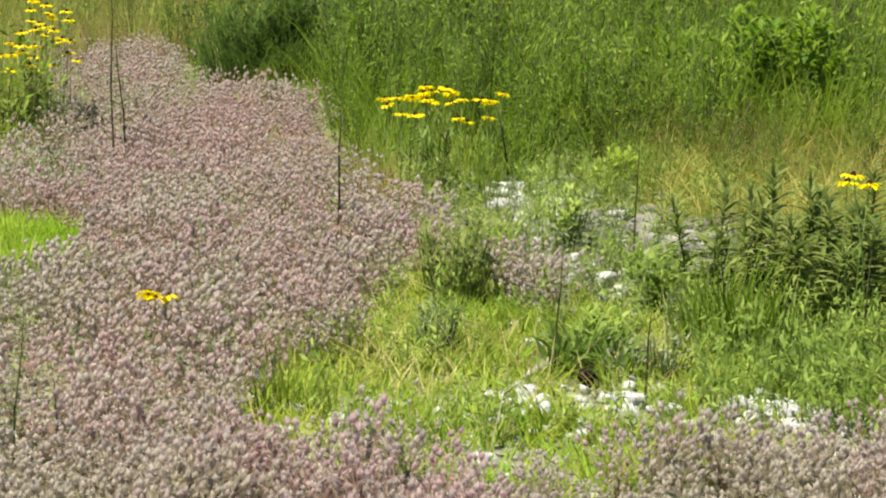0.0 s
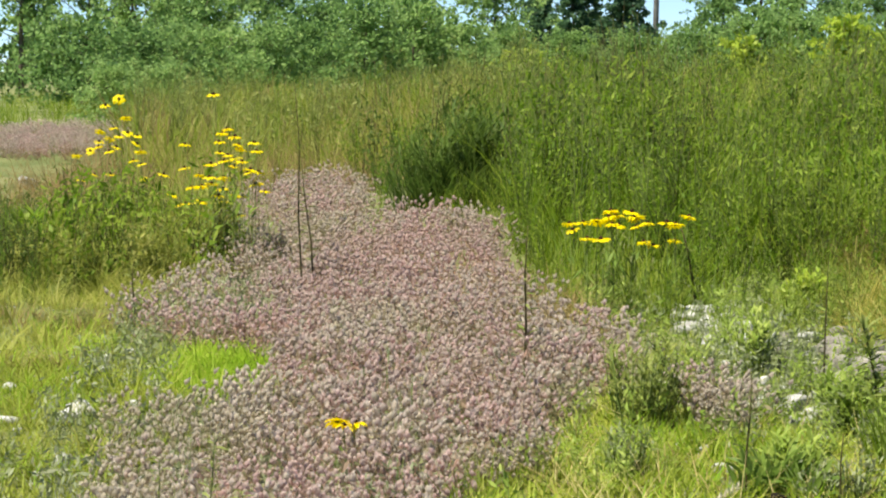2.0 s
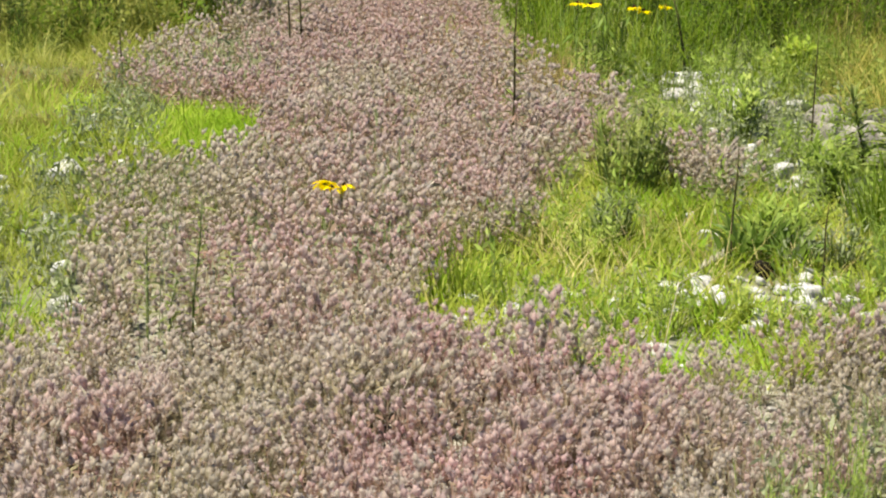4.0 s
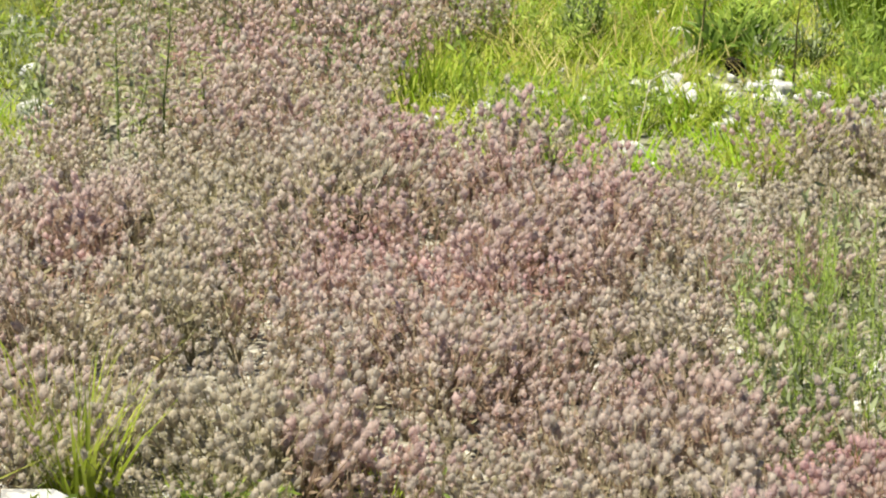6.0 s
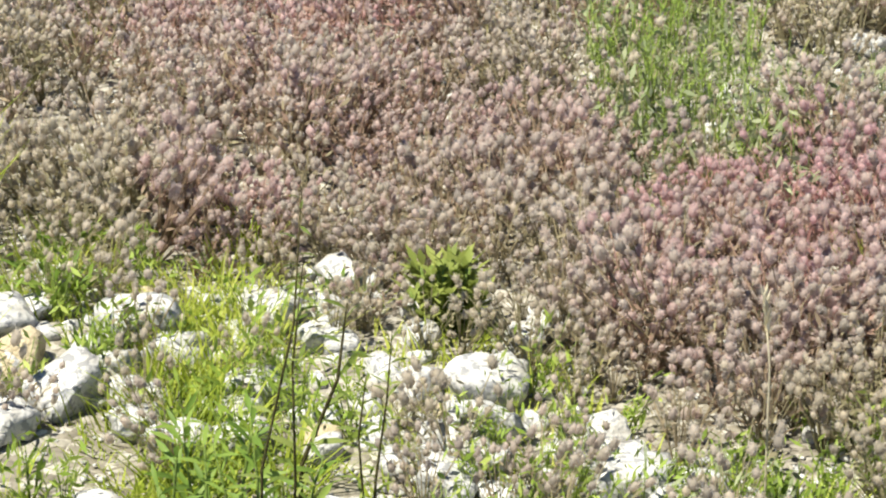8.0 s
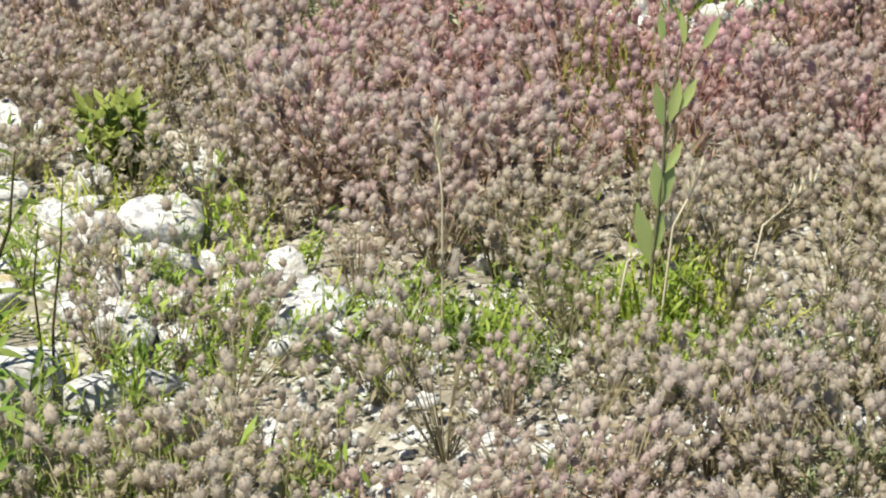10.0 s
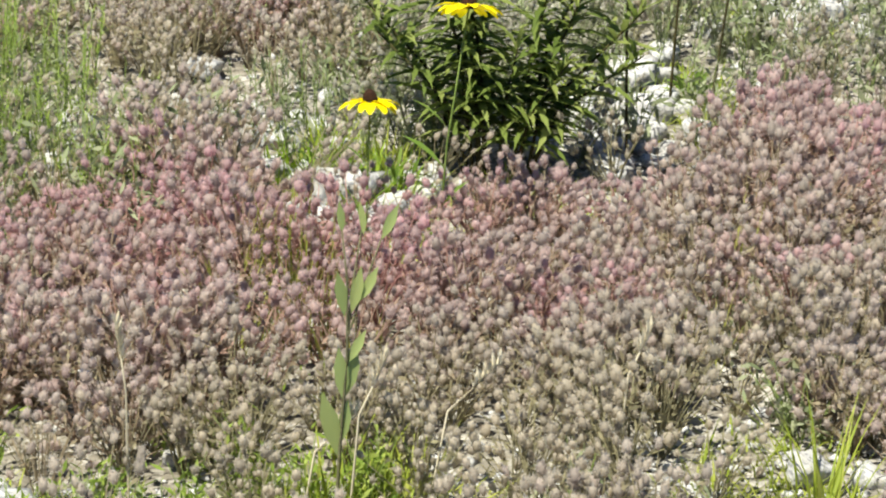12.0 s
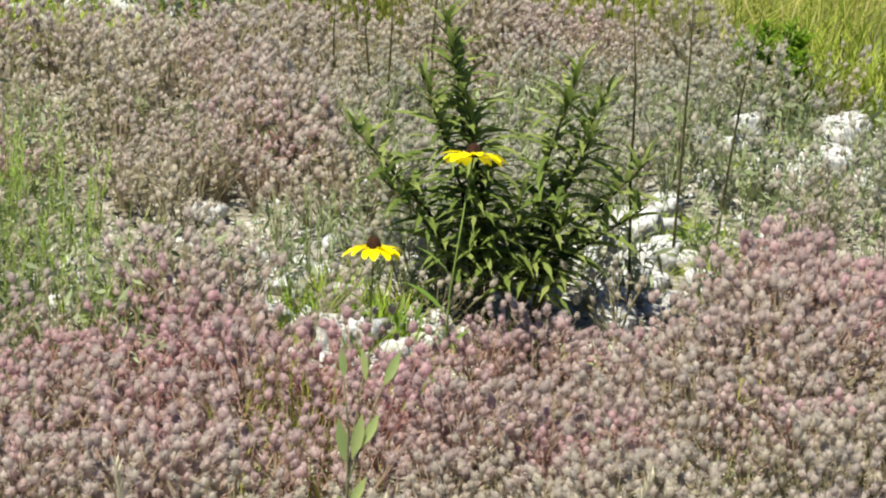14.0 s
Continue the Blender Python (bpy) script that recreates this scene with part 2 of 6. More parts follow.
def leaf_geo(soup, base, direction, length, width, droop=0.2, mat=0, lift=0.4, fold=0.15, plain=False):
    """A lance-shaped leaf, folded along its midrib."""
    d = np.array(direction, float)
    side = np.array([-d[1], d[0], 0.0])
    n = np.linalg.norm(side)
    side = side / n if n > 1e-6 else np.array([1.0, 0, 0])
    b = np.array(base, float)
    z = np.array([0, 0, 1.0])

    def at(t):
        return b + d * length * t + z * length * (lift * t - droop * t * t)

    if plain:
        c = at(0.45)
        soup.add([at(0), c - side * width / 2 + z * fold * width, c + side * width / 2 + z * fold * width, at(1), c], [(0, 4, 1), (0, 2, 4), (1, 4, 3), (4, 2, 3)], mat)
        return
    v = [at(0)]
    for t, w in ((0.3, 0.9), (0.6, 1.0)):
        c = at(t)
        v += [c - side * width / 2 * w + z * fold * width, c, c + side * width / 2 * w + z * fold * width]
    v.append(at(1))
    f = [(0, 2, 1), (0, 3, 2), (1, 2, 5), (1, 5, 4), (2, 3, 6), (2, 6, 5), (4, 5, 7), (5, 6, 7)]
    soup.add(v, f, mat)


def flakes(soup, p, rng, size, mat=0, slim=0.6, rise=0.0):
    """Many small leaves at once, each a bent lozenge turned its own way."""
    n = len(p)
    d, u = rng.normal(size=(n, 3)) + (0, 0, rise), rng.normal(size=(n, 3))
    d /= np.linalg.norm(d, axis=1)[:, None]
    w = np.cross(d, u)
    w /= np.linalg.norm(w, axis=1)[:, None]
    s = (size * rng.uniform(0.6, 1.3, n))[:, None]
    v = np.stack([p - d * s / 2, p - w * s * slim / 2, p + w * s * slim / 2, p + d * s / 2], 1).reshape(-1, 3)
    f = (np.arange(n) * 4)[:, None, None] + np.array([[0, 2, 1], [1, 2, 3]])[None]
    soup.add(v, f.reshape(-1, 3), mat)


def tube(soup, points, radii, sides=4, mat=0):
    pts = [Vector(p) for p in points]
    v, f = [], []
    for i, p in enumerate(pts):
        d = (pts[min(i + 1, len(pts) - 1)] - pts[max(i - 1, 0)]).normalized()
        x = d.orthogonal().normalized()
        y = d.cross(x)
        for k in range(sides):
            a = 2 * math.pi * k / sides
            v.append(p + (x * math.cos(a) + y * math.sin(a)) * radii[i])
    for i in range(len(pts) - 1):
        for k in range(sides):
            a, b2 = i * sides + k, i * sides + (k + 1) % sides
            f += [(a, b2, b2 + sides), (a, b2 + sides, a + sides)]
    f += [((len(pts) - 1) * sides, (len(pts) - 1) * sides + k, (len(pts) - 1) * sides + k + 1) for k in range(1, sides - 1)]
    soup.add([tuple(q) for q in v], f, mat)


def ico(subdivisions):
    bm = bmesh.new()
    bmesh.ops.create_icosphere(bm, subdivisions=subdivisions, radius=1)
    v = np.array([w.co[:] for w in bm.verts])
    f = np.array([[w.index for w in p.verts] for p in bm.faces])
    bm.free()
    return v, f


OCTA = (np.array([(1, 0, 0), (0, 1, 0), (-1, 0, 0), (0, -1, 0), (0, 0, 1), (0, 0, -1)], float), np.array([(0, 1, 4), (1, 2, 4), (2, 3, 4), (3, 0, 4), (1, 0, 5), (2, 1, 5), (3, 2, 5), (0, 3, 5)]))
ICO1, ICO2, ICO3 = ico(1), ico(2), ico(3)


def spread(templates, spots, yaw, size, tilt=None, ripeness=None):
    """Copies of templates (verts, faces, material) set at spots, as one bag of triangles."""
    pick = RNG.integers(0, len(templates), len(spots))
    V, F, M, A, n = [], [], [], [], 0
    for k, (tv, tf, tm) in enumerate(templates):
        ids = np.nonzero(pick == k)[0]
        if not len(ids):
            continue
        c, s = np.cos(yaw[ids])[:, None], np.sin(yaw[ids])[:, None]
        x = tv[None, :, 0] * c - tv[None, :, 1] * s
        y = tv[None, :, 0] * s + tv[None, :, 1] * c
        z = np.repeat(tv[None, :, 2], len(ids), 0)
        if tilt is not None:
            x, y = x + z * tilt[ids, :1], y + z * tilt[ids, 1:2]
        v = np.stack([x, y, z], -1) * size[ids][:, None, None] + spots[ids][:, None, :]
        f = tf[None] + (np.arange(len(ids)) * len(tv))[:, None, None] + n
        V.append(v.reshape(-1, 3)), F.append(f.reshape(-1, 3)), M.append(np.tile(tm, len(ids)))
        if ripeness is not None:
            A.append(np.repeat(ripeness[ids], len(tv)))
        n += len(ids) * len(tv)
    return np.concatenate(V), np.concatenate(F), np.concatenate(M), (np.concatenate(A) if A else None)


def step(a, b, v):
    v = np.clip((v - a) / (b - a), 0, 1)
    return v * v * (3 - 2 * v)


def ground_z(x, y):
    """The lie of the land: level near by, a low mound of tall grass behind."""
    x, y = np.asarray(x, float), np.asarray(y, float)
    low = 0.04 * np.clip(y - 3, 0, 5) + 0.012 * np.clip(y - 8, 0, 40)
    mound = 0.35 * step(8, 14.5, y) * step(-2.5, 1.5, x) * (1 - step(26, 45, y))
    return low + mound


def inside(poly, x, y):
    hit = np.zeros(len(x), bool)
    for (x0, y0), (x1, y1) in zip(poly, poly[1:] + poly[:1]):
        cross = (y0 > y) != (y1 > y)
        with np.errstate(divide="ignore", invalid="ignore"):
            hit ^= cross & (x < (x1 - x0) * (y - y0) / (y1 - y0) + x0)
    return hit


def in_oval(o, x, y):
    return ((x - o[0]) / o[2]) ** 2 + ((y - o[1]) / o[3]) ** 2 < 1


def strew(box, count):
    x, y = RNG.uniform(box[0], box[1], count), RNG.uniform(box[2], box[3], count)
    return x, y


def rough(x, y, scale, seed=0.0):
    return np.array([noise.noise(Vector((float(p) * scale + seed, float(q) * scale, seed))) for p, q in zip(x, y)])


def stuff(name, bag, mats, label, category, smooth=False):
    v, f, m, a = bag
    ob = new(name, mesh_from(name, v, f, mats, m, smooth, a))
    return tagged(ob, label, category, kind="stuff")


def part(name, mesh, parent, m=None, label=""):
    ob = new(name, mesh)
    ob.parent = parent
    if m is not None:
        ob.matrix_basis = m
    return tagged(ob, label)


# ---- ground ----
def ground():
    near = np.concatenate([np.linspace(-2500, -40, 10), np.linspace(-30, -4, 14), np.linspace(-3.6, 4.4, 70), np.linspace(5, 30, 14), np.linspace(40, 2500, 10)])
    deep = np.concatenate([np.linspace(-2500, -30, 8), np.linspace(-20, 0.5, 10), np.linspace(0.8, 12, 90), np.linspace(12.5, 48, 40), np.linspace(60, 3000, 14)])
    X, Y = np.meshgrid(near, deep)
    Z = ground_z(X, Y)
    close = (np.abs(X) < 4.5) & (Y > 0.5) & (Y < 13)
    bumps = np.array([noise.fractal(Vector((float(p) * 5, float(q) * 5, 0)), 1.0, 2.0, 3) for p, q in zip(X.ravel(), Y.ravel())]).reshape(X.shape)
    Z = Z + np.where(close, bumps * 0.012, np.where((Y > 13) & (Y < 30), bumps * 0.06, 0))
    w = len(near)
    i = (np.arange(len(deep) - 1)[:, None] * w + np.arange(w - 1)[None]).ravel()
    F = np.concatenate([np.stack([i, i + 1, i + w + 1], 1), np.stack([i, i + w + 1, i + w], 1)])
    ob = new("ground", mesh_from("ground", np.stack([X, Y, Z], -1).reshape(-1, 3), F, [M_SOIL], smooth=True))
    tagged(ob, "pale stony soil of a wild meadow, turf farther off", "ground", kind="structure")


ground()

# ---- where things grow ----
CLOVER_NEAR = [(-1.7, 4.5), (-0.76, 4.42), (-0.43, 4.33), (-0.12, 4.55), (0.12, 4.48), (0.40, 4.22), (0.63, 4.42), (0.96, 4.55), (1.44, 4.7),
               (1.9, 4.6), (2.3, 4.3), (2.15, 3.3), (2.5, 2.9), (2.2, 1.2), (-0.7, 1.2), (-0.5, 2.82), (-1.6, 2.9)]
CLOVER_FAR = [(-1.03, 10.37), (-1.35, 11.3), (-1.45, 14.4), (-0.80, 14.3), (-0.57, 12.6), (-0.48, 11.2), (0.03, 11.2), (0.14, 9.77), (0.24, 8.05), (0.49, 7.65), (0.45, 7.05),
              (0.28, 6.44), (0.15, 6.17), (0.19, 5.71), (-0.03, 5.42), (-0.10, 5.11), (-0.12, 4.69), (-0.22, 4.49), (-0.43, 4.35), (-0.72, 4.35),
              (-0.78, 4.81), (-0.88, 5.52), (-0.98, 6.15), (-0.68, 6.32), (-0.60, 6.7), (-0.66, 7.1), (-0.84, 7.5), (-1.05, 7.55), (-1.10, 8.6)]
# ovals: x, y, half width, half depth, share of plants that stays
GAPS = [(-0.18, 2.40, 0.46, 0.34, 0.16), (-0.01, 1.95, 0.13, 0.30, 0.42), (0.57, 3.25, 0.14, 0.38, 0.4), (0.33, 2.12, 0.14, 0.11, 0.2),
        (0.70, 2.03, 0.13, 0.13, 0.3), (1.15, 1.93, 0.13, 0.22, 0.08), (0.90, 3.40, 0.22, 0.20, 0.3), (0.62, 3.40, 0.10, 0.24, 0.12),
        (1.02, 3.03, 0.15, 0.14, 0.15), (1.58, 3.3, 0.19, 0.20, 0.2), (2.05, 3.75, 0.22, 0.25, 0.35), (1.25, 2.92, 0.12, 0.10, 0.5), (1.8, 3.65, 0.5, 0.42, 0.6), (0.88, 3.38, 0.35, 0.25, 0.3), (1.42, 3.55, 0.3, 0.3, 0.85), (0.48, 2.03, 0.08, 0.08, 0.3), (0.02, 2.66, 0.12, 0.08, 0.3), (0.07, 1.99, 0.11, 0.09, 0.06), (0.19, 2.34, 0.14, 0.20, 0.14), (-0.45, 2.69, 0.13, 0.13, 0.03), (-0.44, 2.85, 0.05, 0.08, 0.1), (0.95, 2.90, 0.13, 0.22, 0.1), (1.55, 3.20, 0.14, 0.26, 0.12), (2.05, 3.70, 0.16, 0.22, 0.15), (1.36, 2.92, 0.10, 0.12, 0.2), (1.45, 3.13, 0.12, 0.2, 0.1)]
# the stony gap, where few plants stand
STONY_GAP = [(-0.75, 2.86), (-0.47, 2.83), (-0.30, 2.77), (-0.13, 2.73), (0.06, 2.74), (0.14, 2.68), (0.22, 2.58), (0.33, 2.53), (0.37, 2.38), (0.45, 2.22), (0.53, 2.10), (0.41, 2.03), (0.30, 2.08),
             (0.18, 2.13), (0.10, 2.08), (0.0, 1.92), (-0.2, 1.75), (-0.75, 1.75)]
# ovals of pink plants: x, y, half width, half depth, how pink
PINK = [(0.62, 2.76, 0.22, 0.22, 1.0), (0.40, 2.47, 0.10, 0.14, 0.6), (-0.06, 2.85, 0.16, 0.16, 0.7), (-0.03, 3.66, 0.42, 0.36, 0.80), (-0.10, 3.1, 0.16, 0.2, 0.5),
        (1.06, 2.48, 0.12, 0.22, 0.85), (0.52, 2.50, 0.16, 0.18, 0.75), (0.95, 2.58, 0.16, 0.18, 0.7), (1.25, 2.75, 0.2, 0.2, 0.6), (1.66, 3.0, 0.25, 0.32, 0.7), (0.05, 6.2, 0.2, 0.6, 0.9), (0.66, 6.45, 0.2, 0.5, 0.45), (0.34, 7.4, 0.2, 0.5, 0.6), (-0.35, 9.3, 0.6, 1.6, 0.85), (-0.75, 7.5, 0.3, 0.7, 0.95), (-0.35, 5.2, 0.3, 0.5, 0.75)]


# ---- clover ----


def fuzzy_head(soup, base, direction, size, core, hairs, rng):
    """An egg-shaped woolly flower head: a core, and fine hairs that stand off it all round."""
    v, f = core
    d = Vector(direction).normalized()
    q = np.array(Vector((0, 0, 1)).rotation_difference(d).to_matrix())
    slim = rng.uniform(0.88, 1.06)
    shape = np.array([0.0050 * slim, 0.0050 * slim, 0.0073]) * size
    c = np.array(base) + np.array(d) * 0.009 * size
    v = v * (1 - 0.10 * v[:, 2:])  # a little narrower towards the tip
    soup.add((v * shape * (1 + rng.uniform(-0.18, 0.18, (len(v), 1)))) @ q.T + c, f, 0)
    n = rng.normal(size=(hairs, 3))
    n /= np.linalg.norm(n, axis=1)[:, None]
    root = n * shape * 0.8
    tip = n * shape + (n * 0.0023 + rng.normal(0, 0.0009, (hairs, 3)) + np.array([0, 0, 0.0012])) * rng.uniform(0.55, 1.15, (hairs, 1)) * size
    side = np.cross(n, rng.normal(size=(hairs, 3)))
    side = side / np.linalg.norm(side, axis=1)[:, None] * 0.00085 * size * (40 / hairs) ** 0.5
    V = np.stack([root - side, root + side, tip], 1).reshape(-1, 3) @ q.T + c
    soup.add(V, np.arange(hairs * 3).reshape(-1, 3), 1)


def clover_plant(rng, grade):
    """A bushy little plant: wiry branches from one root, each with a head. grade 0 is the finest."""
    s = Soup()
    h = rng.uniform(0.095, 0.16)
    hairs = (46, 14, 4)[grade]
    core = (ICO1, OCTA, OCTA)[grade]
    heads = (19, 16, 13)[grade]
    lobes = rng.uniform(0, 6.28, 3)  # the branches stand in a few sprays
    for k in range(heads):
        a = lobes[k % 3] + rng.normal(0, 0.8)
        r = 0.070 * math.sqrt((k + 0.3) / heads) * rng.uniform(0.75, 1.1)
        low = rng.uniform(0.25, 0.70) if k % 5 in (1, 3) else rng.uniform(0.70, 1.10)
        top = np.array([math.cos(a) * r, math.sin(a) * r, h * low * (1 - 2.2 * r)])
        mid = top * (0.45, 0.45, 0.5)
        if grade < 2 or k % 3 == 0:
            tube(s, [(0, 0, -0.01), mid, top], [0.0011, 0.0009, 0.0006], 3, 2)
        out = rng.uniform(0.0, 0.5)
        fuzzy_head(s, top, (math.cos(a) * out, math.sin(a) * out, 1), rng.uniform(0.8, 1.2) * (1.06, 1.14, 1.28)[grade], core, hairs if low > 0.70 else hairs // 3, rng)
    n = (52, 30, 10)[grade]
    a, t = rng.uniform(0, 6.28, n), rng.uniform(0.15, 0.8, n)
    r = 0.06 * t
    flakes(s, np.stack([np.cos(a) * r, np.sin(a) * r, h * t], 1), rng, (0.014, 0.017, 0.026)[grade], 2, 0.28)
    return s.get()


def clover_field():
    rng = np.random.default_rng(3)
    for grade, box, count in ((0, (-0.75, 2.2, 1.35, 3.0), 2000), (1, (-1.2, 2.6, 3.0, 4.75), 2250), (2, (-1.65, 0.9, 4.3, 14.6), 6900)):
        x, y = strew(box, count)
        if grade == 2:  # a small dense stand in the stony grass, and a faded one far off
            x1, y1 = strew((0.55, 0.77, 6.15, 6.75), 85)
            x2, y2 = strew((-5.6, -2.6, 19.5, 26.5), 2600)
            x, y = np.concatenate([x, x1, x2]), np.concatenate([y, y1, y2])
        if grade < 2:
            ok = inside(CLOVER_NEAR, x + RNG.normal(0, 0.04, len(x)), y + RNG.normal(0, 0.06, len(x)))
            share = np.ones(len(x))
            for o in GAPS:
                share = np.where(in_oval(o, x, y), np.minimum(share, o[4]), share)
            share = np.where(inside(STONY_GAP, x, y), np.minimum(share, np.where(x > 0.30, 0.68, np.where(x > 0.12, 0.36, 0.14))), share)
            share *= np.where(y < 2.02, 0.69, 1.0) * np.clip(1.0 + 0.6 * rough(x, y, 3.5, 12.0), 0.72, 1)
            ok &= RNG.uniform(size=len(x)) < share
            ok &= (x > -0.24 * y - 0.12) & (x < 0.62 * y + 0.12)
        else:
            fray = np.where(y > 7.6, 0.11, 0.025)
            ok = inside(CLOVER_FAR, x + np.abs(RNG.normal(0, 1, len(x))) * fray - 0.02, y + RNG.normal(0, 0.9, len(x)) * fray) | in_oval((0.655, 6.44, 0.085, 0.26), x, y) | in_oval((-4.1, 23.0, 1.3, 3.2), x, y)
            ok &= RNG.uniform(size=len(x)) < np.where(y > 8, 0.8, 1.0) * np.where((y > 6.8) & (y < 19), 0.3 + 0.7 * step(-1.1, -0.7, x), 1.0)
        x, y = x[ok], y[ok]
        pink = np.full(len(x), 0.40) + 0.6 * rough(x, y, 2.0, 3.0) + 0.25 * rough(x, y, 6.0, 4.0) + (0.11 if grade == 2 else 0.0)
        for o in PINK:
            r = np.sqrt(((x - o[0]) / o[2]) ** 2 + ((y - o[1]) / o[3]) ** 2)
            pink = np.maximum(pink, o[4] * (1 - step(0.5, 1.3, r)) * (0.8 + 0.5 * rough(x, y, 5.0, 1.0)))
        for o in GAPS:
            pink -= np.where(in_oval(o, x, y), 0.12, 0.0)
        pink -= np.where(y < 2.15, 0.15, 0.0)
        pink -= 0.55 * (1 - step(-0.98, -0.55, x)) * step(4.3, 4.9, y) * (1 - step(6.3, 6.9, y)) * (grade == 2)
        pink -= 0.5 * step(1.05, 1.4, x) * step(2.95, 3.25, y) * (1 - step(4.0, 4.7, y)) * (grade < 2)
        pink += 0.14 * step(0.3, 0.5, x) * step(2.2, 2.4, y) * (1 - step(2.9, 3.2, y))
        pink = np.clip(pink + RNG.normal(0, 0.1, len(x)), np.where((x > 1.1) & (y > 3.0) & (y < 4.6) & (grade < 2), 0.0, 0.15), 0.78 if grade == 2 else 1.0)
        spots = np.stack([x, y, ground_z(x, y)], 1)
        size = RNG.uniform(0.7, 1.15, len(x)) * np.where(y < 2.1, RNG.uniform(0.7, 1.1, len(x)), 1.0) * (1 + 0.4 * rough(x, y, 3.0, 8.0))
        size *= np.where(inside(STONY_GAP, x, y - 0.04), RNG.uniform(0.5, 0.95, len(x)), 1.0)
        plants = [clover_plant(rng, grade) for _ in range(10)]
        bag = spread(plants, spots, RNG.uniform(0, 6.28, len(x)), size, RNG.normal(0, 0.15, (len(x), 2)), pink)
        stuff("clover", bag, [M_CORE, M_FUZZ, M_CSTEM],
              ("dense woolly rabbit-foot clover in faded beige and pink", "woolly clover heads in dusty beige and rose", "carpet of dusty pink woolly clover heads in the meadow")[grade], "clover", True)


clover_field()


# ---- grass and weeds ----
def tuft(rng, blades, length, width, spread_r, bend, mat=0, straight=0.9, segs=3):
    s = Soup()
    for k in range(blades):
        a, r = rng.uniform(0, 6.28), spread_r * rng.uniform(0, 1) ** 0.6
        blade(s, (math.cos(a) * r, math.sin(a) * r, -0.01), (math.cos(a + rng.normal(0, 0.6)), math.sin(a + rng.normal(0, 0.6)), 0),
              straight * rng.uniform(0.85, 1.0), length * rng.uniform(0.5, 1.1), width * rng.uniform(0.7, 1.3), bend * rng.uniform(0.2, 1.4), mat, segs)
    return s.get()


def leafy(rng, h, stems, leaves, leaf, wide):
    """A bushy weed: a few stems, small leaves turned all ways."""
    s = Soup()
    for k in range(stems):
        a, r = k * 2.4 + rng.uniform(-0.5, 0.5), wide * rng.uniform(0.3, 1.0)
        top = np.array([math.cos(a) * r, math.sin(a) * r, h * rng.uniform(0.7, 1.1)])
        tube(s, [(0, 0, -0.02), top * (0.4, 0.4, 0.5), top], [0.0007 + 0.0035 * h, 0.0005 + 0.0025 * h, 0.0004 + 0.001 * h], 3, 1)
        n = leaves // stems
        t = rng.uniform(0.12, 1.0, n)
        p = top * np.stack([t ** 1.4, t ** 1.4, t], 1) + rng.normal(0, 1, (n, 3)) * leaf * (0.65, 0.65, 0.2)
        flakes(s, p, rng, leaf, 0, 0.26, 1.1)
    return s.get()


def field(name, templates, x, y, size, mats, label, category, tilt=0.08):
    spots = np.stack([x, y, ground_z(x, y)], 1)
    bag = spread(templates, spots, RNG.uniform(0, 6.28, len(x)), size, RNG.normal(0, tilt, (len(x), 2)))
    return stuff(name, bag, mats, label, category)


def front_edge(x):
    """How far off the tall growth begins."""
    return np.interp(x, [-6, -2.6, -1.77, -1.35, -1.1, -0.6, 0.1, 0.2, 0.83, 1.62, 2.4, 4], [8.6, 9.0, 9.45, 10.3, 13.9, 12.7, 12.0, 9.0, 8.85, 8.9, 9.3, 9.0])


LAWN_LEFT = [(-2.8, 10.2), (-1.5, 10.6), (-1.05, 10.2), (-1.05, 7.6), (-0.86, 7.25), (-0.66, 6.4), (-0.9, 5.6), (-0.82, 4.7), (-1.6, 4.4), (-2.3, 5.5), (-2.8, 8.0)]
LAWN_MID = [(-0.16, 5.0), (-0.02, 5.7), (0.22, 6.2), (0.35, 6.9), (0.75, 6.6), (1.0, 5.9), (1.4, 5.2), (1.0, 4.6), (0.63, 4.45), (0.4, 4.3), (0.1, 4.6)]
LAWN_RIGHT = [(0.2, 9.0), (0.45, 7.5), (0.75, 6.6), (1.0, 5.9), (1.5, 5.2), (2.2, 5.4), (2.6, 8.0), (1.0, 9.3)]


# ovals kept bare so stones and the dark hollow show from the camera: x, y, half width, half depth
CLEAR = [(0.75, 8.25, 0.09, 0.18), (0.93, 7.98, 0.07, 0.18), (0.88, 6.58, 0.06, 0.18), (1.12, 4.98, 0.13, 0.19), (0.50, 5.18, 0.07, 0.07), (0.59, 4.84, 0.04, 0.08), (0.39, 4.64, 0.04, 0.08),
         (-0.90, 5.17, 0.055, 0.13), (-0.84, 4.79, 0.055, 0.13), (-0.76, 4.78, 0.045, 0.12), (-1.10, 6.30, 0.08, 0.18), (-0.67, 6.33, 0.05, 0.14), (0.76, 5.13, 0.08, 0.10), (0.60, 5.73, 0.04, 0.10), (0.68, 5.22, 0.075, 0.24)]
LUSH = [(-0.95, 7.0), (-0.94, 7.3), (-0.84, 7.65), (-0.70, 7.3), (-0.62, 6.9), (-0.72, 6.70), (-0.84, 6.66)]


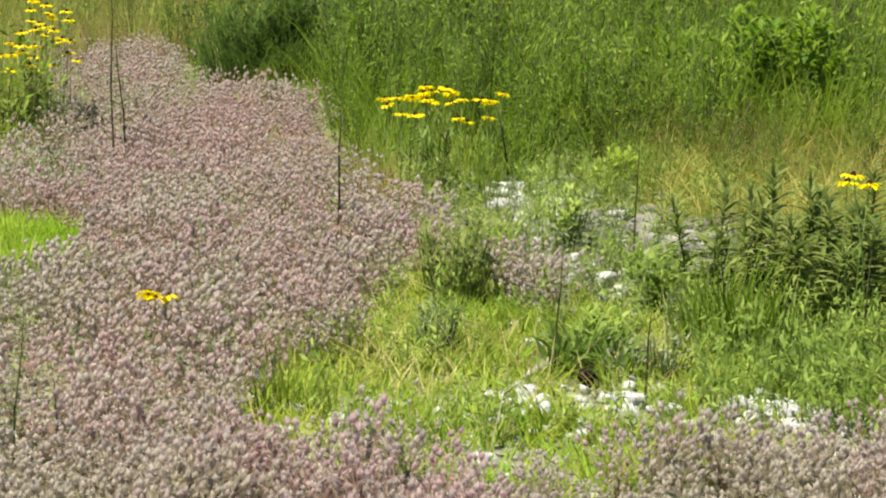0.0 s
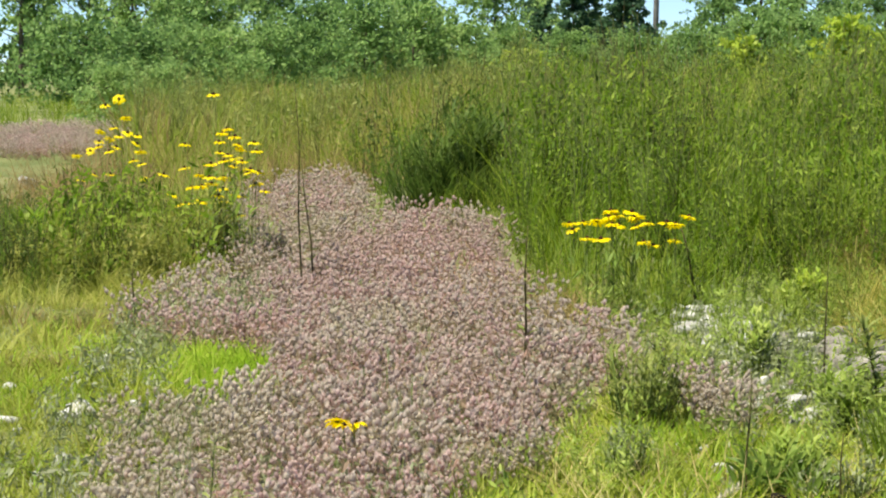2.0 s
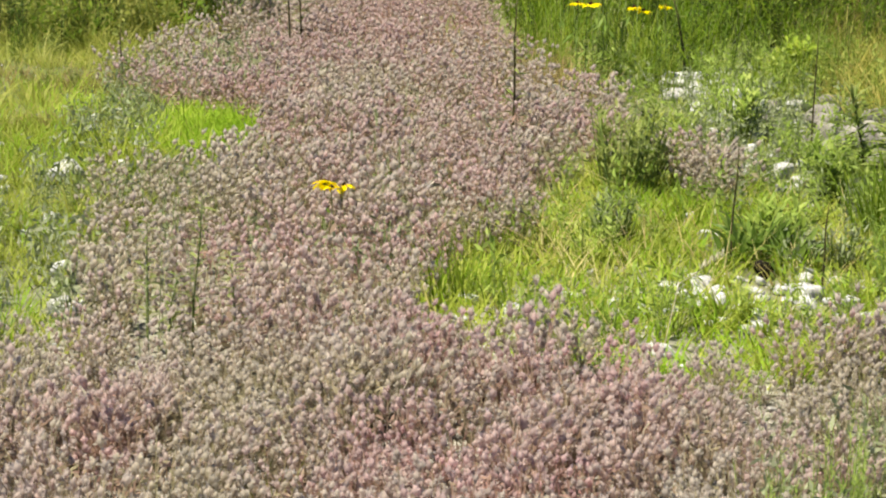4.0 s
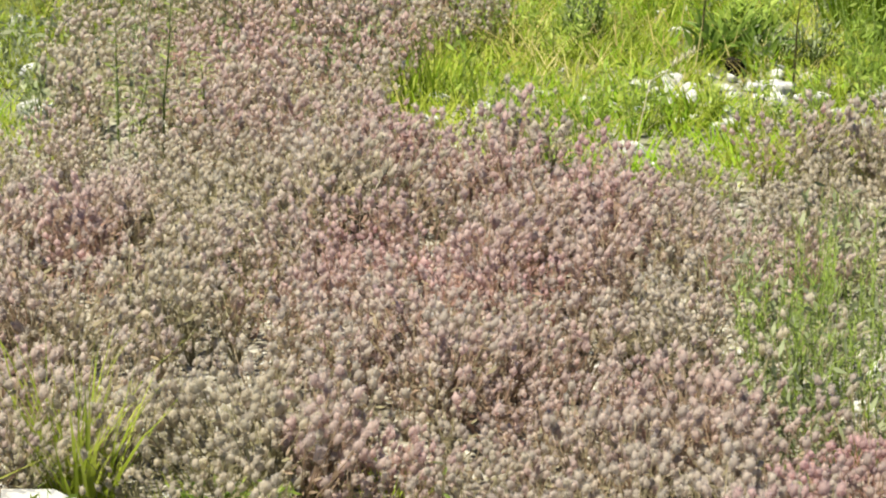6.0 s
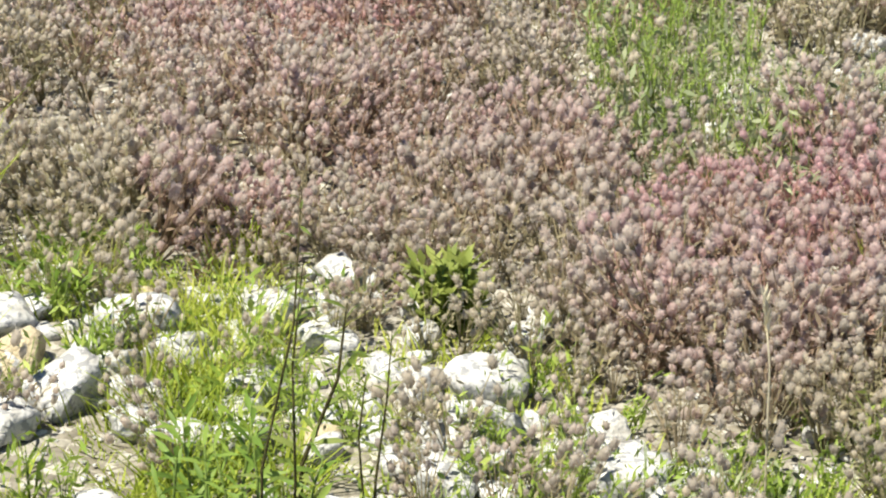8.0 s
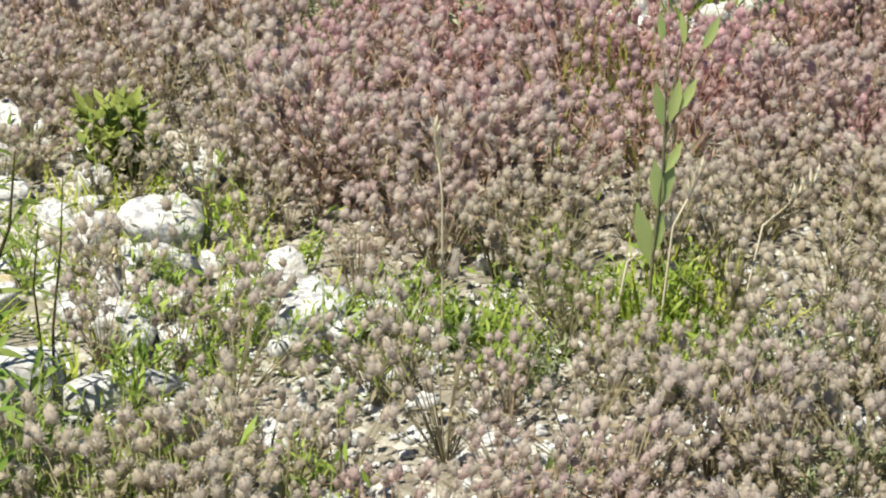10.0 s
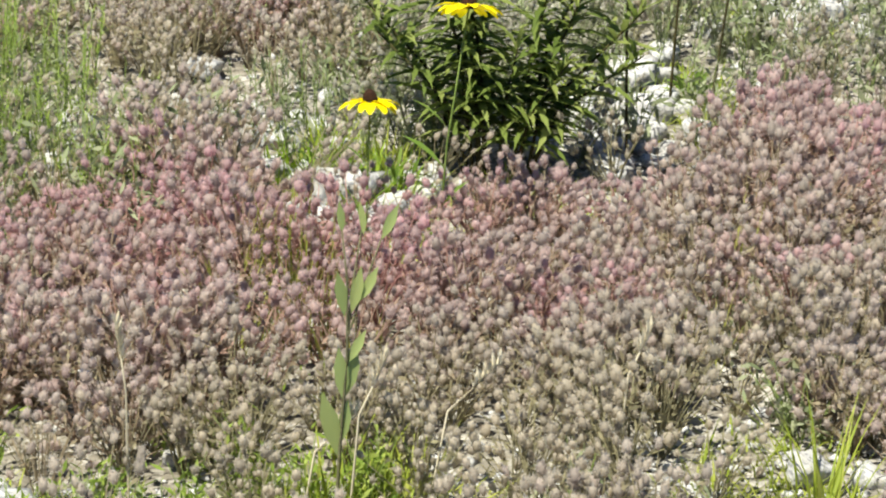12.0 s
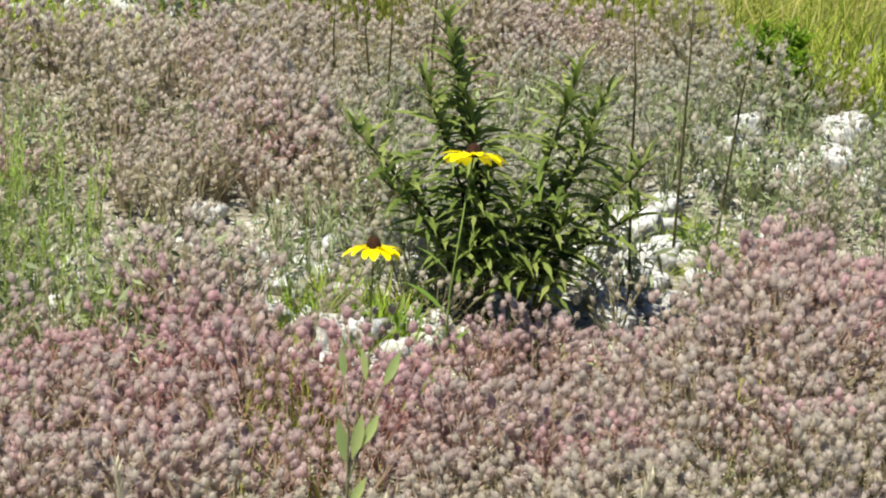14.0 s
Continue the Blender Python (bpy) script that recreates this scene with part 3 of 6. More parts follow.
def meadow():
    rng = np.random.default_rng(11)
    short = [tuft(rng, 14, 0.085, 0.0055, 0.045, 0.4, straight=0.75, segs=2) for _ in range(5)]
    stony = (1.28, 7.5, 0.36, 0.6)
    for poly, box, n, mat, share, label in ((LAWN_LEFT, (-2.8, -0.6, 4.4, 10.6), 9000, M_LAWN, 0.52, "short lime-green grass between white stones"),
                                            (LAWN_LEFT, (-2.8, -0.6, 4.4, 10.6), 7000, M_OLIVE, 0.52, "short olive grass beside the clover carpet"),
                                            (LAWN_MID, (-0.2, 1.4, 4.3, 6.9), 2100, M_LAWN, 0.75, "bright yellow-green meadow grass among pale stones"),
                                            (LAWN_MID, (-0.2, 1.4, 4.3, 6.9), 1300, M_LIME, 0.55, "fresh green meadow grass among pale stones"),
                                            (LAWN_RIGHT, (0.2, 2.6, 5.2, 9.3), 2400, M_LAWN, 0.65, "patchy yellow-green grass on stony ground")):
        x, y = strew(box, n)
        drift = rough(x, y, 1.6, 5.0 if mat is M_LAWN else 25.0)
        ok = inside(poly, x, y) & (drift > -0.55) & (np.abs(x) < 0.2 * y + 0.4) & (RNG.uniform(size=n) < share + 0.5 * drift - np.where((poly is LAWN_LEFT) & (mat is M_LAWN) & (y > 7.4), 0.35, 0.0))
        ok &= ~(in_oval(stony, x, y) & (RNG.uniform(size=n) < 0.85)) & ~in_oval((-1.68, 8.5, 0.28, 0.32), x, y)
        for o in CLEAR:
            ok &= ~in_oval(o, x, y)
        x, y = x[ok], y[ok]
        field("grass", short, x, y, RNG.uniform(0.5, 1.3, len(x)) * (1.35 if poly is LAWN_MID else 1.0), [mat], label, "grass", 0.15)
    long = [tuft(rng, 14, 0.26, 0.005, 0.05, 0.6, straight=0.85) for _ in range(5)]
    x, y = strew((1.2, 3.3, 4.5, 6.4), 1100)
    ok = (y > 4.55 + 0.3 * rough(x, y, 2.0, 3.0) + np.where(x > 2.2, -0.5, 0.1)) & (x > 0.27 * y) & (x < 0.55 * y + 0.2)
    field("grass", long, x[ok], y[ok], RNG.uniform(0.6, 1.2, ok.sum()), [M_OLIVE], "long yellow-green grass beyond the clover", "grass", 0.15)
    # a lush patch at the edge of the clover, and thin blades over the stony grass
    x, y = strew((-1.1, -0.6, 6.6, 7.7), 520)
    ok = inside(LUSH, x + RNG.normal(0, 0.04, len(x)), y + RNG.normal(0, 0.08, len(x)))
    field("grass", [tuft(rng, 20, 0.13, 0.006, 0.04, 0.5, straight=0.85, segs=2) for _ in range(4)], x[ok], y[ok], RNG.uniform(0.7, 1.15, ok.sum()), [M_LIME], "lush bright lime-green grass at the edge of clover", "grass", 0.15)
    x, y = strew((-0.15, 1.4, 4.5, 6.8), 170)
    ok = inside(LAWN_MID, x, y) & (rough(x, y, 2.2, 31.0) > -0.1)
    field("grass", [tuft(rng, 7, 0.20, 0.0032, 0.05, 0.7, straight=0.8) for _ in range(4)], x[ok], y[ok], RNG.uniform(0.6, 1.2, ok.sum()), [M_STRAW], "thin straw-coloured blades over meadow grass", "grass", 0.25)
    x, y = strew((-1.6, -0.55, 4.45, 8.2), 700)
    ok = inside(LAWN_LEFT, x, y) & (rough(x, y, 2.0, 41.0) > 0.0)
    field("grass", [tuft(rng, 9, 0.15, 0.004, 0.05, 0.6, straight=0.85, segs=2) for _ in range(4)], x[ok], y[ok], RNG.uniform(0.6, 1.1, ok.sum()), [M_LIME], "tufts of longer lime grass on the lawn", "grass", 0.2)
    x, y = strew((-2.3, -1.12, 7.2, 9.3), 420)
    ok = (rough(x, y, 1.5, 101.0) > -0.05) & ~inside(LUSH, x, y)
    field("grass", short, x[ok], y[ok], RNG.uniform(0.7, 1.4, ok.sum()), [M_RUST], "brownish dry turf at the edge of the lawn", "grass", 0.2)
    # grass in the gaps between the clover
    x, y = [], []
    for o in [p for k, p in enumerate(GAPS) if k not in (2, 6, 7, 12, 13, 14, 22, 23, 24, 25)]:
        n = int((1100 if o in (GAPS[0], GAPS[1]) else 2500) * o[2] * o[3] * (0.9 - o[4]))
        a, r = RNG.uniform(0, 6.28, n), np.sqrt(RNG.uniform(0, 1, n))
        x.append(o[0] + np.cos(a) * r * o[2]), y.append(o[1] + np.sin(a) * r * o[3])
    x, y = np.concatenate(x), np.concatenate(y)
    field("grass", short, x, y, RNG.uniform(0.4, 0.9, len(x)), [M_LAWN], "sparse lime grass between stones and clover", "grass")
    x, y = strew((-2.7, -1.0, 8.0, 10.4), 520)
    ok = (RNG.uniform(size=520) < 0.25 + 0.4 * step(8.3, 9.4, y)) & ~inside(CLOVER_FAR, x, y)
    field("grass", long, x[ok], y[ok], RNG.uniform(0.4, 0.95, ok.sum()), [M_OLIVE], "thin olive grass in front of the weedy bank", "grass", 0.2)
    # the same turf goes on all round
    x, y = strew((-13, 13, -11, 14), 8500)
    ok = ~((y > 1.3) & (np.abs(x - 0.19 * np.clip(y, 0, 5)) < 0.24 * y + 0.5)) & (np.hypot(x, y) > 0.5)
    field("grass", short, x[ok], y[ok], RNG.uniform(1.4, 3.0, ok.sum()), [M_OLIVE], "thin olive turf on stony soil", "grass", 0.2)
    # grey-green low herbs among the clover
    herb = [leafy(rng, 0.13, 4, 44, 0.024, 0.045) for _ in range(5)]
    x, y = strew((-1.2, 2.4, 1.6, 9.0), 4200)
    u = RNG.uniform(size=len(x))
    ok = ((x > 0.45) & (x < 0.72) & (y > 2.8) & (y < 3.75)) | ((y > 3.1) & (y < 4.0) & (x > 0.5) & (x < 2.4) & (u < 0.6)) | ((y > 5) & inside(CLOVER_FAR, x, y) & (u < 0.16)) | ((y > 4.6) & (x < -0.7) & (x > -1.2) & (u < np.where(y > 6.8, 0.7, 0.35)))
    ok &= ~inside(LUSH, x, y - 0.15) & ~inside(LUSH, x, y)
    for k in (6, 8, 9):
        ok &= ~(in_oval(GAPS[k], x, y) & (u > 0.3))
    x1, y1 = x[ok], y[ok]
    field("low_herb", herb, x1, y1, RNG.uniform(0.6, 1.2, len(x1)), [M_GREY, M_STEM], "fine grey-green herbs between the clover", "herb")
    x, y = strew((-0.2, 2.6, 4.4, 9.4), 3000)
    u = RNG.uniform(size=len(x))
    ok = (inside(LAWN_RIGHT, x, y) & (u < 0.65)) | (inside(LAWN_MID, x, y) & (u < 0.3))
    ok &= (rough(x, y, 2.0, 9.0) > -0.2) & ~(in_oval(stony, x, y) & (u > 0.2))
    for o in CLEAR:
        ok &= ~in_oval(o, x, y)
    field("low_herb", herb, x[ok], y[ok], RNG.uniform(0.5, 1.25, ok.sum()), [M_HERB, M_STEM], "fresh green leafy herbs between pale stones", "herb")
    x, y = strew((-2.4, -0.7, 4.6, 9.2), 700)
    ok = inside(LAWN_LEFT, x, y) & (rough(x, y, 1.8, 81.0) > 0.05) & ~inside(LUSH, x, y) & (np.abs(x) < 0.2 * y + 0.3)
    field("low_herb", herb, x[ok], y[ok], RNG.uniform(0.4, 0.9, ok.sum()), [M_OLEAF, M_STEM], "dull olive herbs on the lawn", "herb", 0.2)
    small = [leafy(rng, 0.075, 5, 60, 0.017, 0.035) for _ in range(5)]
    x, y = strew((-0.6, 0.5, 1.6, 2.8), 1100)
    ok = (in_oval(GAPS[0], x, y) | in_oval(GAPS[1], x, y) | ((y < 2.1) & (x < 0.3))) & (RNG.uniform(size=len(x)) < np.where(y < 2.1, 0.14, np.where(x > 0, 0.12, 0.22))) & (rough(x, y, 6.0, 3.0) > -0.12)
    field("low_herb", small, x[ok], y[ok], RNG.uniform(0.5, 1.3, ok.sum()), [M_HERB, M_STEM], "small fresh green herbs between white rocks", "herb", 0.2)
    x, y = RNG.uniform(-0.16, 0.0, 130), RNG.uniform(2.1, 2.62, 130)
    ok = RNG.uniform(size=130) < np.where(x < -0.085, 0.8, 0.12)
    field("grass", [tuft(rng, 16, 0.11, 0.004, 0.03, 0.4, straight=0.85) for _ in range(4)], x[ok], y[ok], RNG.uniform(0.6, 1.2, ok.sum()), [M_LAWN], "lush lime-green grass beside white rocks", "grass", 0.15)
    x, y = strew((0.1, 1.35, 1.6, 2.3), 420)
    ok = (rough(x, y, 3.0, 91.0) > 0.2) & (RNG.uniform(size=len(x)) < 0.6)
    field("low_herb", small, x[ok], y[ok], RNG.uniform(0.5, 1.1, ok.sum()), [M_GREY, M_STEM], "small grey-green herbs under thin clover", "herb", 0.2)
    x, y = RNG.uniform(0.15, 0.75, 60), RNG.normal(2.12, 0.08, 60)
    field("low_herb", small, x, y, RNG.uniform(0.5, 1.0, 60), [M_HERB, M_STEM], "small fresh green herbs between clover and stones", "herb", 0.2)
    # yellowed patches inside the far clover
    for cx, cy in ((-0.04, 9.35), (0.29, 8.33), (-0.95, 6.9)):
        x, y = RNG.normal(cx, 0.09, 46), RNG.normal(cy, 0.22, 46)
        field("grass", short, x, y, RNG.uniform(1.5, 2.3, 46), [M_STRAW if cy > 7 else M_LAWN], "small patch of yellowed grass in the clover", "grass", 0.15)
    # weedy bank left of the clover
    bank = [leafy(rng, rng.uniform(0.22, 0.34), 5, 90, 0.034, 0.08) for _ in range(5)]
    x, y = strew((-2.6, -0.95, 8.0, 10.9), 900)
    ok = (y > np.interp(x, [-2.6, -1.9, -1.5, -1.2, -0.95], [9.1, 9.1, 9.3, 9.6, 9.9])) & ~inside(CLOVER_FAR, x, y) & (rough(x, y, 1.7, 2.0) > np.where(x < -1.9, 0.15, -0.1))
    field("weeds", bank, x[ok], y[ok], RNG.uniform(0.5, 1.0, ok.sum()), [M_OLIVE, M_STEM], "olive-green weeds on a bank beside the clover", "weeds", 0.15)
    x, y = x[ok][::5] + 0.03, y[ok][::5] + 0.05
    field("weeds", bank, x, y, RNG.uniform(0.8, 1.7, len(x)), [M_WEED, M_STALK], "taller green weeds on a bank beside the clover", "weeds", 0.15)
    x, y = RNG.normal(0.88, 0.15, 120), RNG.normal(7.2, 0.85, 120)
    field("low_herb", herb, x, y, RNG.uniform(0.5, 1.1, 120), [M_GREY, M_STEM], "silvery grey-green herbs among white stones", "herb", 0.15)
    x, y = strew((1.0, 1.9, 4.8, 6.2), 260)
    field("low_herb", herb, x, y, RNG.uniform(0.7, 1.4, 260), [M_HERB, M_STEM], "yellow-green leafy herbs in front of goldenrod", "herb", 0.2)
    # tall growth behind
    tall = [tuft(rng, 12, 0.62, 0.008, 0.12, 0.45) for _ in range(5)]
    weeds = [leafy(rng, rng.uniform(0.45, 0.7), 6, 126, rng.uniform(0.028, 0.046), 0.10) for _ in range(8)]
    x, y = strew((-3.4, 3.4, 7.2, 13), 3900)
    x2, y2 = strew((-5.5, 6.0, 13, 24), 2900)
    x, y = np.concatenate([x, x2]), np.concatenate([y, y2])
    edge = front_edge(x) + 0.25 * rough(x, y, 1.5, 2.0)
    ok = (y > edge - 0.7) & (np.abs(x) < 0.2 * y + 0.5)
    ok &= ~((x < -0.145 * y) & (y > 13.5))
    ok &= ~inside(CLOVER_FAR, x, y)
    x, y, edge = x[ok], y[ok], edge[ok]
    grown = (0.42 + 0.58 * step(-0.7, 1.8, y - edge)) * (1 + 0.45 * rough(x, y, 1.1, 7.0)) * np.where(x < -1.0, np.where((x < -0.15 * y) & (y > 10.8), 0.45, 0.66), 1.0)
    kind = rough(x, y, 0.7, 6.0) + RNG.normal(0, 0.3, len(x))
    size = RNG.uniform(0.7, 1.2, len(x)) * grown
    g, dark = (kind > 0.06) | ((y > 15) & (kind > -0.2)), kind < -0.45
    g |= (x < -0.9) & (y > 11.3)
    dark &= ~g
    pale = g & ((y > 12.5) | (x < -0.9)) & (kind + 0.35 * step(0.5, 2.5, x) + 0.5 * (x < -0.9) + RNG.normal(0, 0.25, len(x)) > 0.42)
    field("tall_grass", tall, x[pale], y[pale], size[pale] * 1.05, [M_OLIVE], "pale seeding grass on top of the mound", "grass", 0.15)
    g &= ~pale
    field("tall_grass", tall, x[g], y[g], size[g], [M_TALL], "tall green meadow grass on a low mound", "grass", 0.15)
    mid = ~g & ~dark & ~pale
    field("weeds", weeds, x[mid], y[mid], size[mid], [M_WEED, M_STEMD], "thick leafy green weeds among tall grass", "weeds", 0.12)
    field("weeds", weeds, x[dark], y[dark], size[dark], [M_GOLDS, M_STALK], "dark green leafy weeds in the tall grass", "weeds", 0.12)
    # dry straw grass at the foot of the mound
    dry = [tuft(rng, 9, 0.36, 0.0045, 0.11, 0.8, straight=rng.uniform(0.7, 0.92)) for _ in range(8)]
    x, y = strew((1.15, 3.0, 6.9, 10.6), 2300)
    ok = inside([(1.22, 8.0), (1.75, 6.9), (2.3, 7.4), (2.9, 10.2), (1.75, 10.2), (1.45, 9.4)], x, y) & (rough(x, y, 2.4, 1.0) > -0.25)
    x, y = x[ok], y[ok]
    mature = RNG.uniform(0.45, 1.05, len(x)) * (1 + 0.5 * rough(x, y, 2.0, 17.0))
    g = RNG.uniform(size=len(x)) < 0.55
    field("dry_grass", dry, x[g], y[g], mature[g], [M_GOLDEN], "yellowed dry grass at the foot of the mound", "grass", 0.25)
    field("dry_grass", dry, x[~g], y[~g], mature[~g], [M_OLIVE], "olive grass mixed with dry grass at the mound", "grass", 0.25)
    x, y = RNG.normal(1.72, 0.16, 110), RNG.normal(9.7, 0.35, 110)
    field("dry_grass", dry, x, y, RNG.uniform(0.8, 1.3, 110), [M_RUST], "rust-brown dry grass against the green weeds", "grass", 0.2)
    x, y = strew((-3.0, 0.4, 13.4, 21), 1300)
    ok = ~inside(CLOVER_FAR, x, y) & (rough(x, y, 0.8, 14.0) + 0.5 * (1 - step(-1.2, 0.2, x)) > 0.05)
    field("dry_grass", dry, x[ok], y[ok], RNG.uniform(0.8, 1.5, ok.sum()), [M_RUST], "reddish brown dry grass in front of the trees", "grass", 0.2)
    x, y = strew((-6.0, 0.8, 16.5, 33), 3600)
    ok = (x > -0.150 * y) & (x < 0.25 * (y - 16)) & ~inside(CLOVER_FAR, x, y)
    x, y = x[ok], y[ok]
    tone = rough(x, y, 0.8, 51.0) + RNG.normal(0, 0.22, len(x)) + 0.10
    for low, high, mat, label in ((-9, -0.12, M_RUST, "reddish brown grass in front of the shrubs"), (-0.12, 0.2, M_OLIVE, "olive seeding grass in front of the shrubs"), (0.2, 9, M_TALL, "long green grass in front of the shrubs")):
        k = (tone >= low) & (tone < high)
        field("tall_grass", tall, x[k], y[k], RNG.uniform(0.5, 1.3, k.sum()) * (1 + 0.5 * rough(x[k], y[k], 0.9, 61.0)), [mat], label, "grass", 0.2)
    x, y = strew((-4.5, 0.6, 15, 29), 620)
    ok = (x > -0.148 * y) & (x < 0.25 * (y - 15)) & ~inside(CLOVER_FAR, x, y) & (rough(x, y, 0.7, 71.0) > 0.0)
    field("weeds", weeds, x[ok], y[ok], RNG.uniform(0.7, 1.3, ok.sum()), [M_OLEAF, M_STEMD], "dull olive weeds among brown grass", "weeds", 0.12)
    x, y = RNG.normal(0.24, 0.07, 70), RNG.normal(8.5, 0.35, 70)
    field("dry_grass", dry, x, y, RNG.uniform(0.5, 0.9, 70), [M_RUST], "brownish seeding grass at the edge of the clover", "grass", 0.2)
    # rough grass as far as the trees
    x, y = strew((-8, 8, 20, 40), 2600)
    ok = (np.abs(x) < 0.2 * y + 0.5) & ~((x < -0.14 * y) & (y < 27))
    field("rough_grass", tall, x[ok], y[ok], RNG.uniform(0.5, 0.9, ok.sum()) * np.where(x[ok] < -1.5, 0.9, 1.0), [M_TALL], "rough green grass in front of the trees", "grass", 0.2)


meadow()


# ---- stones ----
def rock_mesh(k):
    """A broken block of limestone: cut by flat faces, chipped along its edges."""
    rng = np.random.default_rng(100 + k)
    v, f = ICO3
    planes = np.concatenate([np.eye(3), -np.eye(3), rng.normal(size=(5, 3))])  # six sides, a few corners struck off
    planes[:6] += rng.normal(0, 0.22, (6, 3))
    planes /= np.linalg.norm(planes, axis=1)[:, None]
    h = np.concatenate([rng.uniform(0.42, 0.62, 6), rng.uniform(0.55, 0.75, 5)])
    dots = np.maximum(v @ planes.T, 1e-3)
    r = np.minimum((h / dots).min(1), 1.0)
    shape = np.array([1.2, rng.uniform(0.75, 1.05), rng.uniform(0.65, 0.95)])
    w = v * r[:, None] * shape
    w += np.array([noise.noise(Vector(p) * 2.6 + Vector((k, 0, 0))) for p in w])[:, None] * v * 0.035
    w -= np.array([max(0.0, 0.07 - abs(noise.noise(Vector(p) * 1.9 + Vector((k, 0, 7))))) for p in w])[:, None] * v * 0.8
    w += np.array([noise.noise(Vector(p) * 10.0 + Vector((k, 5, 0))) for p in w])[:, None] * v * 0.016
    return mesh_from("rock", w * 0.62, f, [M_STONE])


ROCKS = [rock_mesh(k) for k in range(9)]


def rocks(spots, label, group, mat=None, stretch=1.0, factor=1.3, rise=0.22):
    meshes = ROCKS
    if mat:
        meshes = [me.copy() for me in ROCKS]
        for me in meshes:
            me.materials.clear()
            me.materials.append(mat)
    for x, y, size in spots:
        size *= factor
        k = RNG.integers(0, len(ROCKS))
        ob = new("rock", meshes[k])
        z = float(ground_z(x, y)) + size * rise
        ob.matrix_basis = pose(x, y, z, RNG.uniform(-14, 14), RNG.uniform(-14, 14), RNG.uniform(0, 360) if stretch == 1 else 15) @ Matrix.Diagonal((size * stretch, size, size, 1))
        tagged(ob, label, "rock", group)


rocks([(-0.475, 2.729, 0.11), (-0.416, 2.685, 0.062), (-0.379, 2.635, 0.055), (-0.339, 2.575, 0.085), (-0.363, 2.362, 0.085), (-0.252, 2.377, 0.085), (-0.186, 2.547, 0.10), (-0.12, 2.464, 0.06),
       (-0.43, 2.50, 0.09), (-0.026, 2.590, 0.072), (0.060, 2.690, 0.068), (-0.45, 2.60, 0.07), (-0.30, 2.63, 0.05), (-0.40, 2.44, 0.07), (-0.30, 2.30, 0.07), (-0.17, 2.30, 0.06), (-0.20, 2.46, 0.05)],
      "big white broken limestone rock lying in grass and clover", "limestone rocks in the meadow", factor=1.12)
rocks([(-0.181, 2.383, 0.045), (0.049, 2.50, 0.042), (-0.03, 2.358, 0.052), (-0.376, 2.723, 0.038), (-0.094, 2.629, 0.036), (0.046, 2.596, 0.045), (0.027, 2.521, 0.048), (-0.048, 2.375, 0.055), (-0.055, 2.32, 0.045),
       (-0.057, 2.246, 0.055), (-0.115, 2.244, 0.058), (-0.132, 2.485, 0.055), (0.136, 2.376, 0.050), (0.205, 2.348, 0.075), (0.192, 2.273, 0.060), (0.173, 2.229, 0.055), (0.151, 2.141, 0.055), (0.289, 2.206, 0.046),
       (0.332, 2.121, 0.066), (0.371, 2.093, 0.043), (0.386, 1.986, 0.030), (0.299, 2.537, 0.050), (0.340, 2.565, 0.038), (0.265, 2.496, 0.045), (-0.050, 2.50, 0.042), (0.029, 2.225, 0.038), (0.462, 2.074, 0.030),
       (0.487, 2.081, 0.025), (0.551, 2.236, 0.026), (0.042, 1.863, 0.038), (0.082, 1.908, 0.024), (0.10, 2.43, 0.04), (0.24, 2.40, 0.045), (0.21, 2.19, 0.04), (0.26, 2.15, 0.03)],
      "white pitted limestone rock among low plants", "limestone rocks in the meadow", factor=1.35)
rocks([(0.041, 2.030, 0.075)], "rounded white limestone block beside dark stalks", "limestone rocks in the meadow")
rocks([(0.124, 2.008, 0.052)], "long pale limestone rock among low plants", "limestone rocks in the meadow", stretch=1.7)
rocks([(-0.307, 2.492, 0.055), (-0.161, 2.636, 0.042), (0.029, 2.255, 0.036), (0.43, 2.62, 0.03), (0.16, 2.31, 0.03)], "tan rounded stone between white limestone rocks", "tan stones", M_TAN)
rocks([(0.37, 1.97, 0.03), (1.19, 2.02, 0.05), (1.09, 1.84, 0.07), (0.33, 2.25, 0.05), (1.60, 3.40, 0.075), (1.585, 3.27, 0.055), (0.90, 3.10, 0.055), (0.962, 3.09, 0.045), (0.886, 3.32, 0.06), (1.28, 3.72, 0.06), (1.02, 3.175, 0.05), (1.56, 3.24, 0.07), (2.06, 3.92, 0.08), (2.24, 3.86, 0.08), (1.98, 3.7, 0.05), (1.85, 3.62, 0.05), (1.7, 3.5, 0.06),
       (0.97, 2.99, 0.085), (0.98, 2.87, 0.05), (1.39, 3.01, 0.06), (0.957, 3.227, 0.05), (1.1, 2.99, 0.05), (0.653, 3.271, 0.05), (0.92, 3.58, 0.05), (0.66, 3.29, 0.08), (1.38, 2.99, 0.05), (2.10, 3.67, 0.08), (1.03, 2.93, 0.05), (0.85, 3.42, 0.05)],
      "white limestone rock half hidden by clover", "limestone rocks in the meadow")
rocks([(-0.90, 5.24, 0.085), (-0.84, 4.86, 0.085), (-0.76, 4.85, 0.06), (-1.09, 6.42, 0.10), (-1.13, 6.40, 0.07), (-1.16, 7.19, 0.05), (-0.70, 6.46, 0.07)],
      "pale limestone rock on the lawn beside clover", "limestone rocks in the meadow", factor=1.05, rise=0.3)
